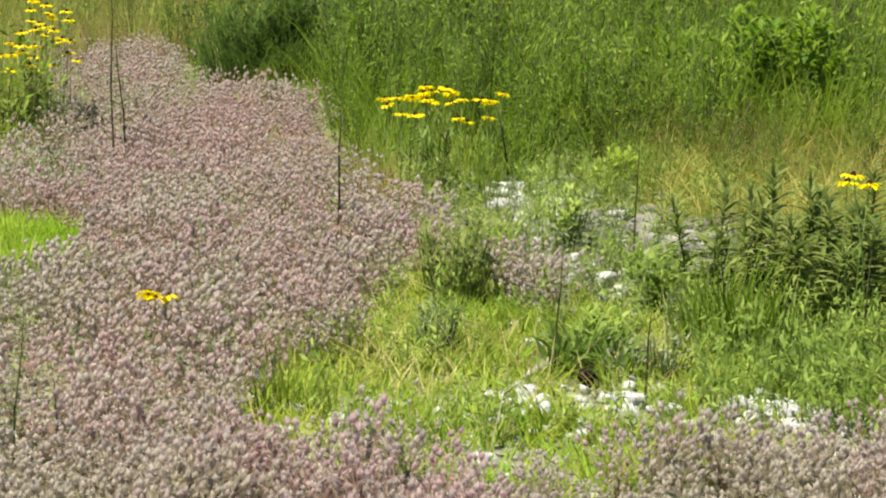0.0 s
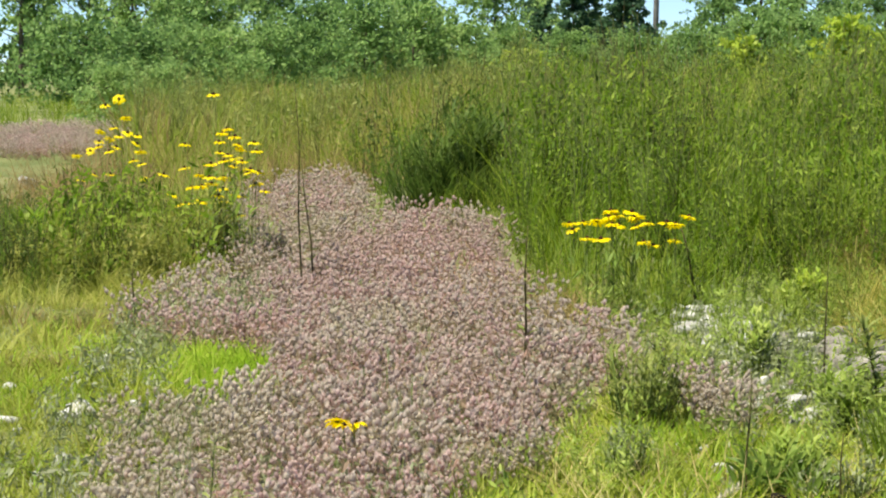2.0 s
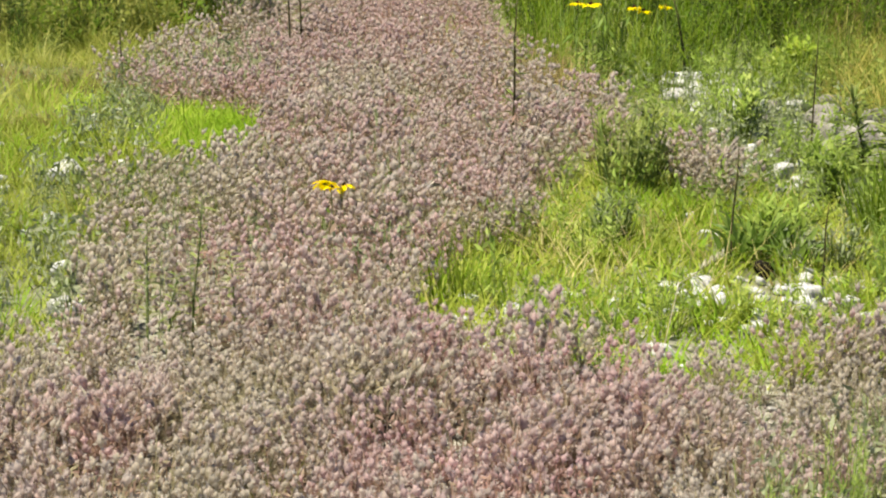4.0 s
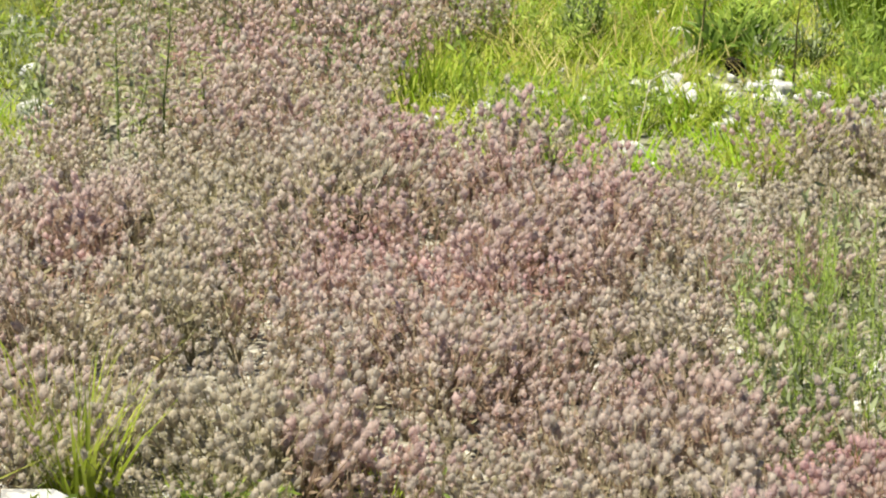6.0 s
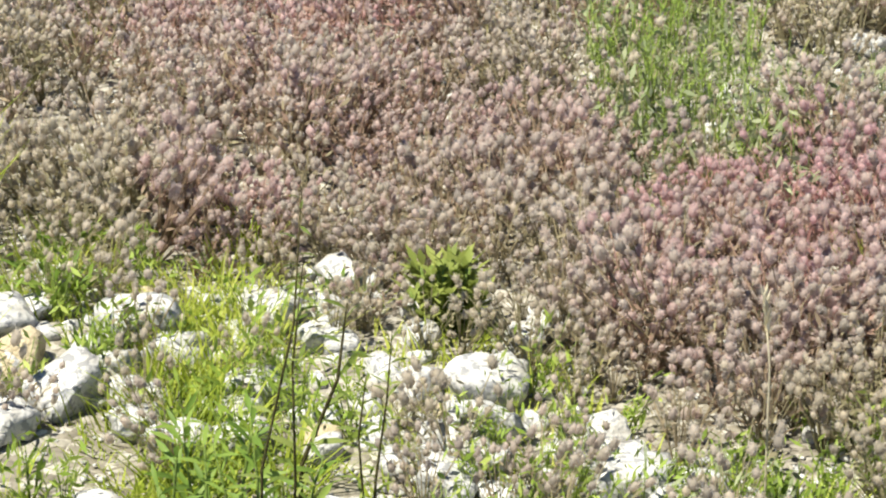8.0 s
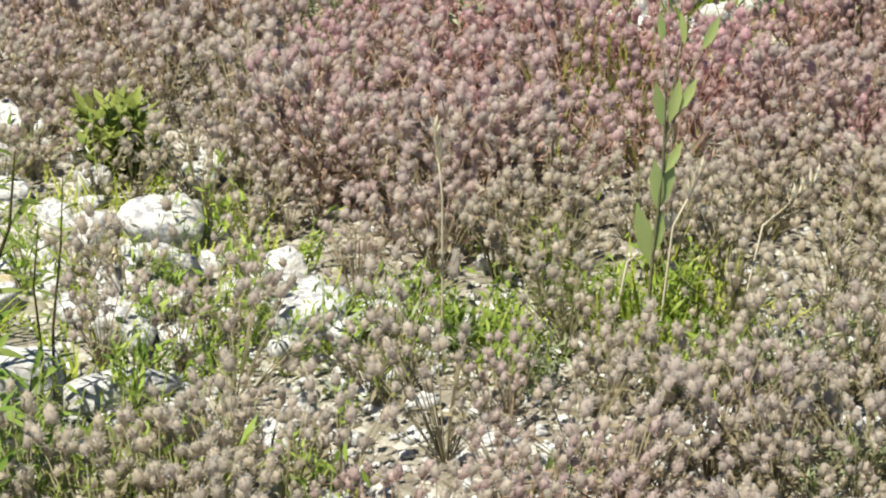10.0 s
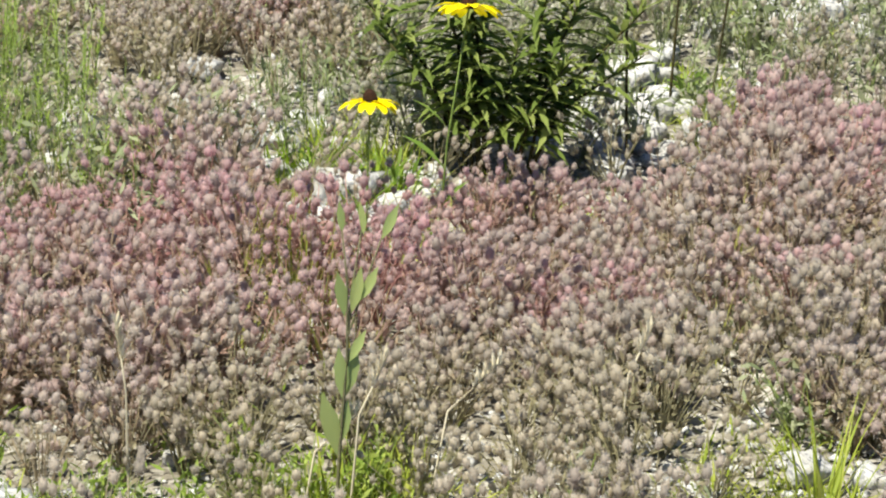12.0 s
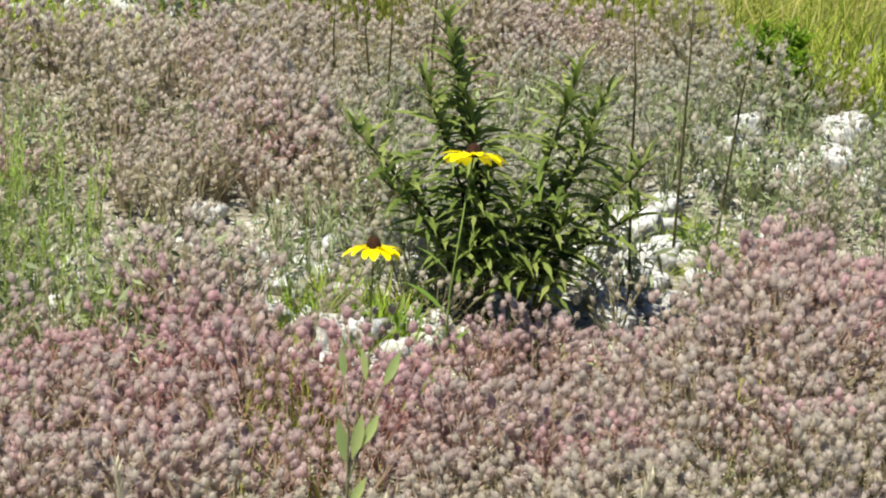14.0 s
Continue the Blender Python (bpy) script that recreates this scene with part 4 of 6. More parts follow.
rocks([(0.0, 5.10, 0.07), (0.10, 4.98, 0.09),
       (0.53, 5.26, 0.09), (0.46, 5.25, 0.07), (0.56, 5.22, 0.06), (0.59, 4.89, 0.05), (0.39, 4.69, 0.08), (0.60, 5.81, 0.08), (0.92, 8.14, 0.14), (0.89, 6.71, 0.12), (0.88, 6.41, 0.10),
       (0.74, 8.47, 0.16), (0.77, 5.20, 0.10), (0.84, 5.13, 0.08), (-3.15, 16.4, 0.2), (1.09, 5.10, 0.11), (1.16, 5.06, 0.08), (1.21, 5.12, 0.07), (1.12, 5.2, 0.07), (1.04, 5.16, 0.09), (1.53, 6.19, 0.18), (1.41, 7.60, 0.11), (0.71, 5.24, 0.06), (0.87, 5.0, 0.06), (0.80, 8.3, 0.11), (0.70, 8.25, 0.10), (0.90, 6.2, 0.06), (0.93, 6.6, 0.07)],
      "pale limestone rock in yellow-green grass", "limestone rocks in the meadow", factor=0.84, rise=0.13)


def small_stone(k):
    rng = np.random.default_rng(300 + k)
    v, f = ICO2
    planes = np.concatenate([np.eye(3), -np.eye(3), rng.normal(size=(4, 3))])
    planes[:6] += rng.normal(0, 0.25, (6, 3))
    planes /= np.linalg.norm(planes, axis=1)[:, None]
    r = np.minimum((rng.uniform(0.42, 0.72, 10) / np.maximum(v @ planes.T, 1e-3)).min(1), 1.05)
    w = v * r[:, None] * (0.62, rng.uniform(0.4, 0.55), rng.uniform(0.32, 0.5))
    return w + (0, 0, 0.15), f, np.zeros(len(f), int)


SMALL = [small_stone(k) for k in range(8)]


def rubble(x, y, sizes, label, mat=M_RUBBLE):
    """Loose stones past counting, of one kind, lying on the soil."""
    spots = np.stack([x, y, ground_z(x, y)], 1)
    stuff("rubble", spread(SMALL, spots, RNG.uniform(0, 6.28, len(x)), sizes * 1.3, RNG.normal(0, 0.25, (len(x), 2))), [mat], label, "stones")


ROCKY = [(-0.16, 2.6), (0.02, 2.78), (0.12, 2.66), (0.10, 2.5), (0.26, 2.42), (0.30, 2.2), (0.42, 2.12), (0.34, 2.06), (0.18, 2.1), (0.12, 2.2), (0.0, 2.3), (-0.12, 2.4)]
xs, ys = strew((-0.5, 0.45, 2.0, 2.9), 560)
ok_xy = inside(ROCKY, xs, ys) | (in_oval((-0.34, 2.52, 0.24, 0.26), xs, ys) & (RNG.uniform(size=560) < 0.5))
rubble(xs[ok_xy], ys[ok_xy], 0.010 + 0.034 * RNG.uniform(0, 1, ok_xy.sum()) ** 2, "angular white limestone pieces in the stony gap")
a2, r2 = RNG.uniform(0, 6.28, 72), RNG.uniform(0, 1, 72) ** 0.5
o2 = np.array([o[:4] for o in (GAPS[0], GAPS[0], GAPS[0], GAPS[3], GAPS[8], GAPS[9]) for _ in range(12)])
rubble(o2[:, 0] + np.cos(a2) * r2 * o2[:, 2], o2[:, 1] + np.sin(a2) * r2 * o2[:, 3], RNG.uniform(0.025, 0.055, 72), "fist-sized white limestone pieces between grass tufts")
xs, ys = strew((0.1, 1.3, 1.6, 2.02), 150)
rubble(xs, ys, 0.012 + 0.03 * RNG.uniform(0, 1, 150) ** 2, "pale limestone pieces under thin clover")
rubble(RNG.normal(1.28, 0.16, 60), RNG.normal(7.55, 0.28, 60), RNG.uniform(0.03, 0.10, 60), "flat grey limestone pieces on bare stony ground", M_GREYSTONE)
rubble(np.concatenate([RNG.normal(1.0, 0.24, 40), RNG.normal(0.86, 0.10, 60)]), np.concatenate([RNG.normal(7.0, 0.8, 40), RNG.normal(7.2, 0.8, 60)]), RNG.uniform(0.015, 0.045, 100), "pale limestone pieces among green herbs")
rubble(RNG.normal(0.65, 0.22, 90), RNG.normal(5.1, 0.16, 90), RNG.uniform(0.015, 0.048, 90), "small pale limestone pieces in lime grass")
rubble(np.concatenate([RNG.normal(0.9, 0.11, 40), RNG.normal(1.60, 0.10, 26), RNG.normal(2.06, 0.1, 16)]), np.concatenate([RNG.normal(3.15, 0.16, 40), RNG.normal(3.34, 0.10, 26), RNG.normal(3.78, 0.1, 16)]), RNG.uniform(0.02, 0.055, 82), "small white limestone pieces among sparse clover")
rubble(RNG.normal(2.12, 0.12, 40), RNG.normal(3.74, 0.14, 40), RNG.uniform(0.025, 0.065, 40), "white limestone pieces at the edge of long grass")
rubble(RNG.normal(1.45, 0.06, 34), RNG.normal(3.14, 0.10, 34), RNG.uniform(0.02, 0.06, 34), "white limestone pieces beside a goldenrod clump")
rubble(RNG.normal(1.13, 0.08, 60), RNG.normal(5.10, 0.10, 60), RNG.uniform(0.02, 0.07, 60), "broken white limestone pieces heaped in the grass")
rubble(RNG.normal(0.84, 0.10, 44), RNG.normal(8.2, 0.25, 44), RNG.uniform(0.04, 0.09, 44), "broken white limestone pieces under silvery herbs")
rubble(RNG.normal(-1.3, 0.2, 16), RNG.normal(6.7, 0.8, 16), RNG.uniform(0.03, 0.07, 16), "scattered pale stones on the lawn")
# a rock mesh coloured black, added in place of a shaded hollow
dark = new("hollow_shade", ROCKS[5].copy())
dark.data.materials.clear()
dark.data.materials.append(M_HOLLOWSHADE)
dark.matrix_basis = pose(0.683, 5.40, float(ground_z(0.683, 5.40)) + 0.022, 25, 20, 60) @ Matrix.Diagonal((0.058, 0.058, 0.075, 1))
tagged(dark, "blackish lump standing in for a shaded hollow under a herb", "stone")


def gravel():
    rng = np.random.default_rng(5)
    chips = []
    for k in range(5):
        v, f = OCTA
        chips.append((v * rng.uniform(0.5, 1.1, (len(v), 1)) * (0.5, 0.4, 0.25), f, np.zeros(len(f), int)))
    x, y = strew((-0.9, 2.4, 1.3, 4.0), 8500)
    share = np.full(len(x), 0.30)
    for o in GAPS:
        share = np.where(in_oval(o, x, y), 0.9, share)
    share = np.where(y < 2.2, 0.85, share)
    ok = RNG.uniform(size=len(x)) < share
    x2, y2 = strew((-2.0, 2.2, 4.2, 9.0), 2500)
    x3, y3 = RNG.normal(1.28, 0.17, 150), RNG.normal(7.5, 0.3, 150)
    x4, y4 = strew((-0.2, 1.3, 1.55, 2.2), 2600)
    x, y = np.concatenate([x[ok], x2, x3, x4]), np.concatenate([y[ok], y2, y3, y4])
    spots = np.stack([x, y, ground_z(x, y) + 0.002], 1)
    bag = spread(chips, spots, RNG.uniform(0, 6.28, len(x)), 0.008 + 0.028 * RNG.uniform(0, 1, len(x)) ** 3)
    stuff("gravel", bag, [M_RUBBLE], "white limestone chips scattered on the soil", "gravel")


gravel()

# ---- coneflowers ----
def petal_mesh():
    s = Soup()
    v, f = [], []
    for i, (t, w) in enumerate(((0, 0.35), (0.3, 0.85), (0.65, 1.0), (0.9, 0.7), (1.0, 0.25))):
        x, z = 0.006 + 0.030 * t, 0.004 * math.sin(t * 2.2) - 0.009 * t * t
        v += [(x, -0.0064 * w, z + 0.0014 * w), (x, 0, z), (x, 0.0064 * w, z + 0.0014 * w)]
    for i in range(4):
        for k in (0, 1):
            a = 3 * i + k
            f += [(a, a + 3, a + 4), (a, a + 4, a + 1)]
    s.add(v, f)
    return s.mesh("petal", [M_PETAL], True)


def disc_mesh():
    v, f = ICO2
    v = v * (0.0092, 0.0092, 0.0125)
    v[:, 2] = np.maximum(v[:, 2], -0.003) + 0.004
    return mesh_from("disc", v * (1 + 0.06 * np.sin(v[:, :1] * 4000)), f, [M_DISC])


def one_leaf(name, length, width, mat, droop=0.3, lift=0.5):
    s = Soup()
    leaf_geo(s, (0, 0, 0), (1, 0, 0), length, width, droop, 0, lift)
    return s.mesh(name, [mat], True)


PETAL, DISC = petal_mesh(), disc_mesh()
LEAF_CONE = one_leaf("leaf", 0.09, 0.016, M_BROAD, 0.3, 0.8)
LEAF_STALK = one_leaf("leaf", 0.035, 0.0055, M_GOLD, 0.3, 0.3)
LEAF_LANCE = one_leaf("leaf", 0.12, 0.022, M_BROAD, 0.25, 0.6)


def coneflower(x, y, height, wide=0.072, lean=(0, 0), tip=(10, 0), label="", group=""):
    """Yellow coneflower: thin stem, a few leaves, a dark disc ringed by petals."""
    z = float(ground_z(x, y))
    root = new("coneflower")
    root.matrix_basis = pose(x, y, z)
    tagged(root, label or "yellow coneflower with dark brown disc on a thin stem", "flower", group)
    s = Soup()
    top = (lean[0], lean[1], height)
    tube(s, [(0, 0, -0.02), (lean[0] * 0.3, lean[1] * 0.3, height * 0.5), top], [0.0018, 0.0015, 0.0013], 5)
    part("stem", s.mesh("stem", [M_STEM], True), root)
    for k in range(4):
        t = 0.1 + 0.15 * k
        part("leaf", LEAF_CONE, root, pose(lean[0] * t * 0.6, lean[1] * t * 0.6, height * t, 0, RNG.uniform(-25, 5), RNG.uniform(0, 360)) @ Matrix.Scale(RNG.uniform(0.4, 0.8), 4))
    head = part("flower_head", DISC, root, pose(*top, tip[0], tip[1], 0) @ pose(0, 0, 0, 0, 0, RNG.uniform(0, 360)) @ Matrix.Scale(wide / 0.072, 4), "dark brown disc with yellow petals")
    n = int(RNG.integers(13, 17))
    for k in range(n):
        part("petal", PETAL, head, pose(0, 0, 0.001, RNG.normal(0, 8), RNG.normal(2, 5), 360 * k / n + RNG.normal(0, 5)) @ Matrix.Scale(RNG.uniform(0.85, 1.1), 4))
    return root


def cluster(spots, group, wide=0.064, facing=-9):
    for x, y, h in spots:
        coneflower(x, y, h, wide * RNG.uniform(0.8, 1.1), tuple(RNG.normal(0, 0.02, 2)), (float(np.clip(RNG.normal(facing, 8 if facing < 0 else 20), -24, 3 if facing < 0 else 55)), RNG.normal(0, 10)), group=group)


cluster([(-1.74, 11.11, 0.58), (-1.89, 11.55, 0.50), (-1.62, 10.74, 0.57), (-1.65, 11.55, 0.52), (-1.73, 10.91, 0.48), (-1.64, 11.02, 0.43), (-1.93, 11.43, 0.44),
         (-1.74, 11.01, 0.37), (-1.74, 11.15, 0.15), (-1.77, 10.63, 0.37), (-1.74, 11.35, 0.48), (-1.62, 11.14, 0.50), (-1.65, 10.93, 0.72), (-1.81, 11.39, 0.68), (-1.78, 11.2, 0.56), (-1.70, 11.1, 0.53), (-1.85, 11.3, 0.47), (-1.68, 10.9, 0.55), (-1.60, 11.2, 0.40), (-1.80, 11.0, 0.50), (-1.71, 11.3, 0.62), (-1.58, 11.0, 0.47), (-1.88, 11.2, 0.36), (-1.66, 11.25, 0.33)],
        "coneflowers among the green weeds", 0.058, 2)
cluster([(-1.11, 10.04, 0.59), (-0.99, 10.16, 0.54), (-1.34, 9.91, 0.43), (-1.25, 10.12, 0.36), (-1.15, 9.96, 0.41), (-1.09, 10.01, 0.51), (-1.09, 10.4, 0.46),
         (-0.96, 10.02, 0.51), (-0.99, 10.19, 0.36), (-1.11, 10.58, 0.28), (-1.08, 10.57, 0.19), (-1.27, 10.38, 0.26), (-1.33, 10.23, 0.32), (-1.13, 10.02, 0.33),
         (-0.88, 9.93, 0.35), (-1.3, 10.58, 0.41), (-1.11, 10.21, 0.34), (-1.12, 9.89, 0.76), (-1.25, 10.3, 0.53), (-1.15, 10.42, 0.27), (-1.05, 10.1, 0.57), (-1.02, 10.0, 0.47), (-1.06, 10.0, 0.50), (-1.10, 10.1, 0.47), (-1.0, 10.05, 0.52), (-1.07, 10.15, 0.44), (-1.12, 10.0, 0.38), (-1.18, 10.1, 0.30), (-1.03, 10.2, 0.31), (-1.2, 10.0, 0.37), (-1.06, 10.15, 0.60), (-1.13, 10.1, 0.55), (-0.95, 10.1, 0.42), (-1.01, 10.3, 0.40), (-1.16, 10.2, 0.45), (-1.22, 10.25, 0.40), (-1.08, 10.05, 0.40), (-1.28, 10.0, 0.30), (-0.98, 9.95, 0.44), (-1.04, 10.02, 0.54)],
        "coneflowers beside the clover carpet", 0.062, -2)
cluster([(0.33, 8.57, 0.34), (0.35, 8.75, 0.30), (0.37, 8.22, 0.32), (0.48, 8.52, 0.39), (0.51, 8.48, 0.39), (0.40, 8.24, 0.38), (0.46, 8.58, 0.34), (0.51, 8.71, 0.32),
         (0.54, 8.56, 0.33), (0.58, 8.36, 0.36), (0.59, 8.70, 0.26), (0.67, 8.51, 0.35), (0.70, 8.51, 0.34), (0.69, 8.65, 0.27), (0.43, 8.29, 0.31), (0.61, 8.69, 0.25), (0.45, 8.45, 0.375), (0.49, 8.55, 0.37), (0.53, 8.50, 0.37), (0.47, 8.35, 0.36), (0.43, 8.5, 0.36), (0.56, 8.6, 0.36), (0.38, 8.5, 0.35), (0.72, 8.6, 0.36)],
        "coneflowers at the edge of the tall grass")
cluster([(-0.345, 5.55, 0.175), (-0.30, 5.57, 0.165), (-0.31, 5.48, 0.175)], "coneflowers in the clover carpet")
cluster([(1.40, 5.96, 0.41), (1.41, 5.84, 0.42), (1.44, 5.82, 0.45)], "coneflowers over the goldenrod")
coneflower(0.955, 2.83, 0.20, 0.080, (0.0, 0.0), (-14, 3), "single yellow coneflower with a black disc over clover")
coneflower(1.015, 2.72, 0.35, 0.084, (0.03, 0.0), (-20, 10), "single yellow coneflower seen from below beside goldenrod")


# ---- leafy stalks ----
def stalk(x, y, height, lean=(0.0, 0.0), leaves=12, thick=0.0032, leaf=LEAF_STALK, mat=M_STALK, leaf_size=1.0, name="stalk", label="", category="stalk", low=0.25, droop=-8):
    root = new(name)
    root.matrix_basis = pose(x, y, float(ground_z(x, y)))
    tagged(root, label or "thin dark upright stalk with small narrow leaves", category)
    s = Soup()
    wob = RNG.normal(0, 0.012, 2) * height
    pts = [(0, 0, -0.02), (lean[0] * 0.3 + wob[0], lean[1] * 0.3 + wob[1], height * 0.4), (lean[0] * 0.62 - wob[0], lean[1] * 0.62, height * 0.72), (lean[0], lean[1], height)]
    tube(s, pts, [thick, thick * 0.85, thick * 0.65, thick * 0.3], 5)
    part("stem", s.mesh("stem", [mat], True), root)
    for k in range(leaves):
        t = low + (1 - low) * (k + 0.5) / leaves
        i = 0 if t < 0.4 else (1 if t < 0.72 else 2)
        u = (t - (0, 0.4, 0.72)[i]) / (0.4, 0.32, 0.28)[i]
        p = np.array(pts[i]) * (1 - u) + np.array(pts[i + 1]) * u
        p[2] = t * height
        part("leaf", leaf, root, pose(*p, RNG.uniform(-40, 40), droop + RNG.uniform(-22, 22), k * 137.5 + RNG.uniform(-25, 25)) @ Matrix.Scale(leaf_size * (1.15 - 0.5 * t) * RNG.uniform(0.8, 1.2), 4))
    return root


for row in ((-0.68, 9.0, 0.84, -0.03), (-0.64, 9.05, 0.55, -0.05), (0.125, 6.9, 0.50, 0.01), (-1.18, 8.0, 0.25, 0.0)):
    stalk(row[0], row[1], row[2], (row[3], 0), 40, 0.0042, leaf_size=1.5, label="tall thin dark stalk with small narrow leaves")
for row in ((-0.53, 4.5, 0.35, 0.02), (-0.63, 4.6, 0.28, 0.0), (-0.45, 4.6, 0.22, -0.02), (-0.58, 4.45, 0.2, 0.03)):
    stalk(row[0], row[1], row[2], (row[3], 0), 44, 0.0024, leaf_size=1.2, mat=M_STEMD, label="thin upright dull green stalk with many small narrow leaves")
stalk(0.79, 8.6, 0.34, (-0.07, 0.0), 14, 0.006, label="tall green stalk leaning over white stones")
for row in ((-0.035, 1.86, 0.43, 0.045), (-0.01, 1.90, 0.35, 0.02), (0.07, 1.98, 0.25, 0.02), (0.055, 1.95, 0.22, 0.01)):
    stalk(row[0], row[1], row[2], (row[3], 0), 26, 0.0016, leaf_size=0.75, label="dark wiry stalk with small leaves beside white rocks")
stalk(0.0, 2.0, 0.27, (0.05, 0.0), 18, 0.0026, leaf_size=1.2, label="thick dark stalk leaning over a white rock")
for row in ((1.44, 3.06, 0.50, -0.035), (1.62, 3.30, 0.45, 0.0), (1.655, 3.23, 0.42, 0.05), (1.31, 4.17, 0.22, 0.0), (1.34, 4.06, 0.26, 0.0), (1.37, 4.02, 0.26, 0.0), (1.52, 4.2, 0.3, 0.0)):
    stalk(row[0], row[1], row[2], (row[3], 0), 9, 0.0026, leaf_size=0.5, label="bare dark wiry stalk rising from clover")
for row in ((0.79, 5.2, 0.22), (1.38, 5.6, 0.3), (0.62, 5.5, 0.3), (1.0, 6.9, 0.4)):
    stalk(row[0], row[1], row[2], (0.01, 0), 9, 0.003, leaf_size=0.6, label="thin brown stalk in the stony grass")


for row in ((-0.06, 1.98, 0.17), (-0.04, 1.86, 0.2), (-0.02, 1.78, 0.17), (0.02, 1.74, 0.16), (-0.08, 1.9, 0.18), (-0.05, 1.72, 0.15), (0.05, 1.8, 0.12), (0.0, 1.95, 0.14), (-0.1, 2.05, 0.14), (-0.12, 1.98, 0.16), (-0.03, 1.92, 0.19), (-0.07, 1.8, 0.15), (0.01, 1.84, 0.13), (-0.09, 1.74, 0.14), (-0.01, 1.7, 0.13), (0.04, 1.9, 0.1), (-0.13, 1.88, 0.15)):
    stalk(row[0], row[1], row[2], (RNG.normal(0, 0.02), 0), 20, 0.002, LEAF_LANCE, M_STEM, 0.36, "leafy_herb", "bright green leafy herb beside white rocks", "herb", 0.1)


# ---- goldenrod ----
def toothed_leaf():
    """A long, arching leaf with saw-toothed edges, folded along its midrib."""
    s, v, f = Soup(), [], []
    n = 7
    for i in range(n + 1):
        t = i / n
        w = 0.0060 * math.sin(math.pi * min(1, 0.12 + 0.88 * t) ** 0.8) * (1.25 if i % 2 else 0.8) if i < n else 0.0003
        x, z = 0.085 * t, 0.085 * (0.34 * t - 0.46 * t * t)
        v += [(x, -w, z + 0.28 * w), (x, 0, z), (x, w, z + 0.28 * w)]
    for i in range(n):
        for k in (0, 1):
            a = 3 * i + k
            f += [(a, a + 3, a + 4), (a, a + 4, a + 1)]
    s.add(v, f)
    return s.mesh("leaf", [M_GOLD], True)


LEAF_GOLD = toothed_leaf()


def goldenrod(x, y, stems, label, group="", size=1.0):
    root = new("goldenrod")
    root.matrix_basis = pose(x, y, float(ground_z(x, y)))
    tagged(root, label, "goldenrod", group)
    for dx, dy, h, lx, ly in stems:
        s = Soup()
        tube(s, [(dx, dy, -0.02), (dx + lx * 0.35, dy + ly * 0.35, h * 0.55), (dx + lx, dy + ly, h)], [0.0030, 0.0024, 0.0012], 5)
        st = part("stem", s.mesh("stem", [M_STALK], True), root)
        n = int(60 * h / 0.4) + 6
        for k in range(n):
            t = 0.22 + 0.78 * (k / (n - 1)) ** 0.9
            along = t * 0.35 / 0.55 if t < 0.55 else 0.35 + (t - 0.55) / 0.45 * 0.65
            sz = size * (1.0 if t < 0.8 else 1.0 - 2.2 * (t - 0.8)) * RNG.uniform(0.7, 1.2)
            steep = -6 - 50 * max(0, t - 0.72) / 0.28
            part("leaf", LEAF_GOLD, st, pose(dx + lx * along, dy + ly * along, h * t, RNG.uniform(-18, 18), steep + RNG.uniform(-16, 16), k * 137.5 + RNG.uniform(-20, 20)) @ Matrix.Scale(sz, 4))
    return root


def sprays(rows):
    """Stems of the clump, fitted to the camera's view: foot and lean to its right, height, lean across."""
    ux, uy = 0.937, -0.349
    return [(foot * ux, foot * uy, h, lean * ux - across * uy, lean * uy + across * ux) for foot, lean, h, across in rows]


goldenrod(1.22, 3.06, sprays([(-0.01, -0.085, 0.46, 0.0), (-0.015, -0.06, 0.40, 0.02), (-0.02, -0.10, 0.37, -0.02), (-0.005, -0.05, 0.34, -0.03), (-0.03, -0.19, 0.29, 0.0), (-0.02, -0.15, 0.22, -0.03),
                              (0.03, 0.075, 0.40, 0.0), (0.035, 0.11, 0.35, 0.02), (0.05, 0.08, 0.31, -0.02), (0.05, 0.16, 0.26, 0.0), (0.04, 0.17, 0.20, -0.03), (0.01, 0.02, 0.21, -0.05), (0.03, 0.07, 0.19, -0.06), (0.0, -0.05, 0.24, -0.04)]),
          "dark green goldenrod clump with toothed lance leaves over clover", size=0.95)
STEMS = [(-0.05, 0.0, 0.30, -0.05, 0.0), (0.03, 0.03, 0.34, 0.02, 0.02), (0.08, -0.03, 0.28, 0.07, 0.0), (0.0, -0.06, 0.24, 0.0, -0.05)]
one = goldenrod(1.11, 6.25, STEMS, "dark leafy goldenrod clump beside pale stones", "goldenrod clumps on stony ground", 1.2)
for x, y, s, rz in ((1.30, 6.32, 0.9, 40), (1.44, 6.2, 0.85, 110), (1.60, 6.4, 0.9, 200), (1.52, 6.0, 0.75, 300), (1.36, 6.0, 0.8, 20), (1.22, 6.05, 0.7, 150), (1.27, 6.15, 0.75, 75), (1.66, 6.15, 0.85, 170)):
    copy_thing(one, pose(x, y, float(ground_z(x, y)), 0, 0, rz) @ Matrix.Scale(s * 1.22, 4))

# ---- broad-leaved plants ----
LEAF_POD = one_leaf("leaf", 0.07, 0.018, M_PALE, 0.0, 0.0)


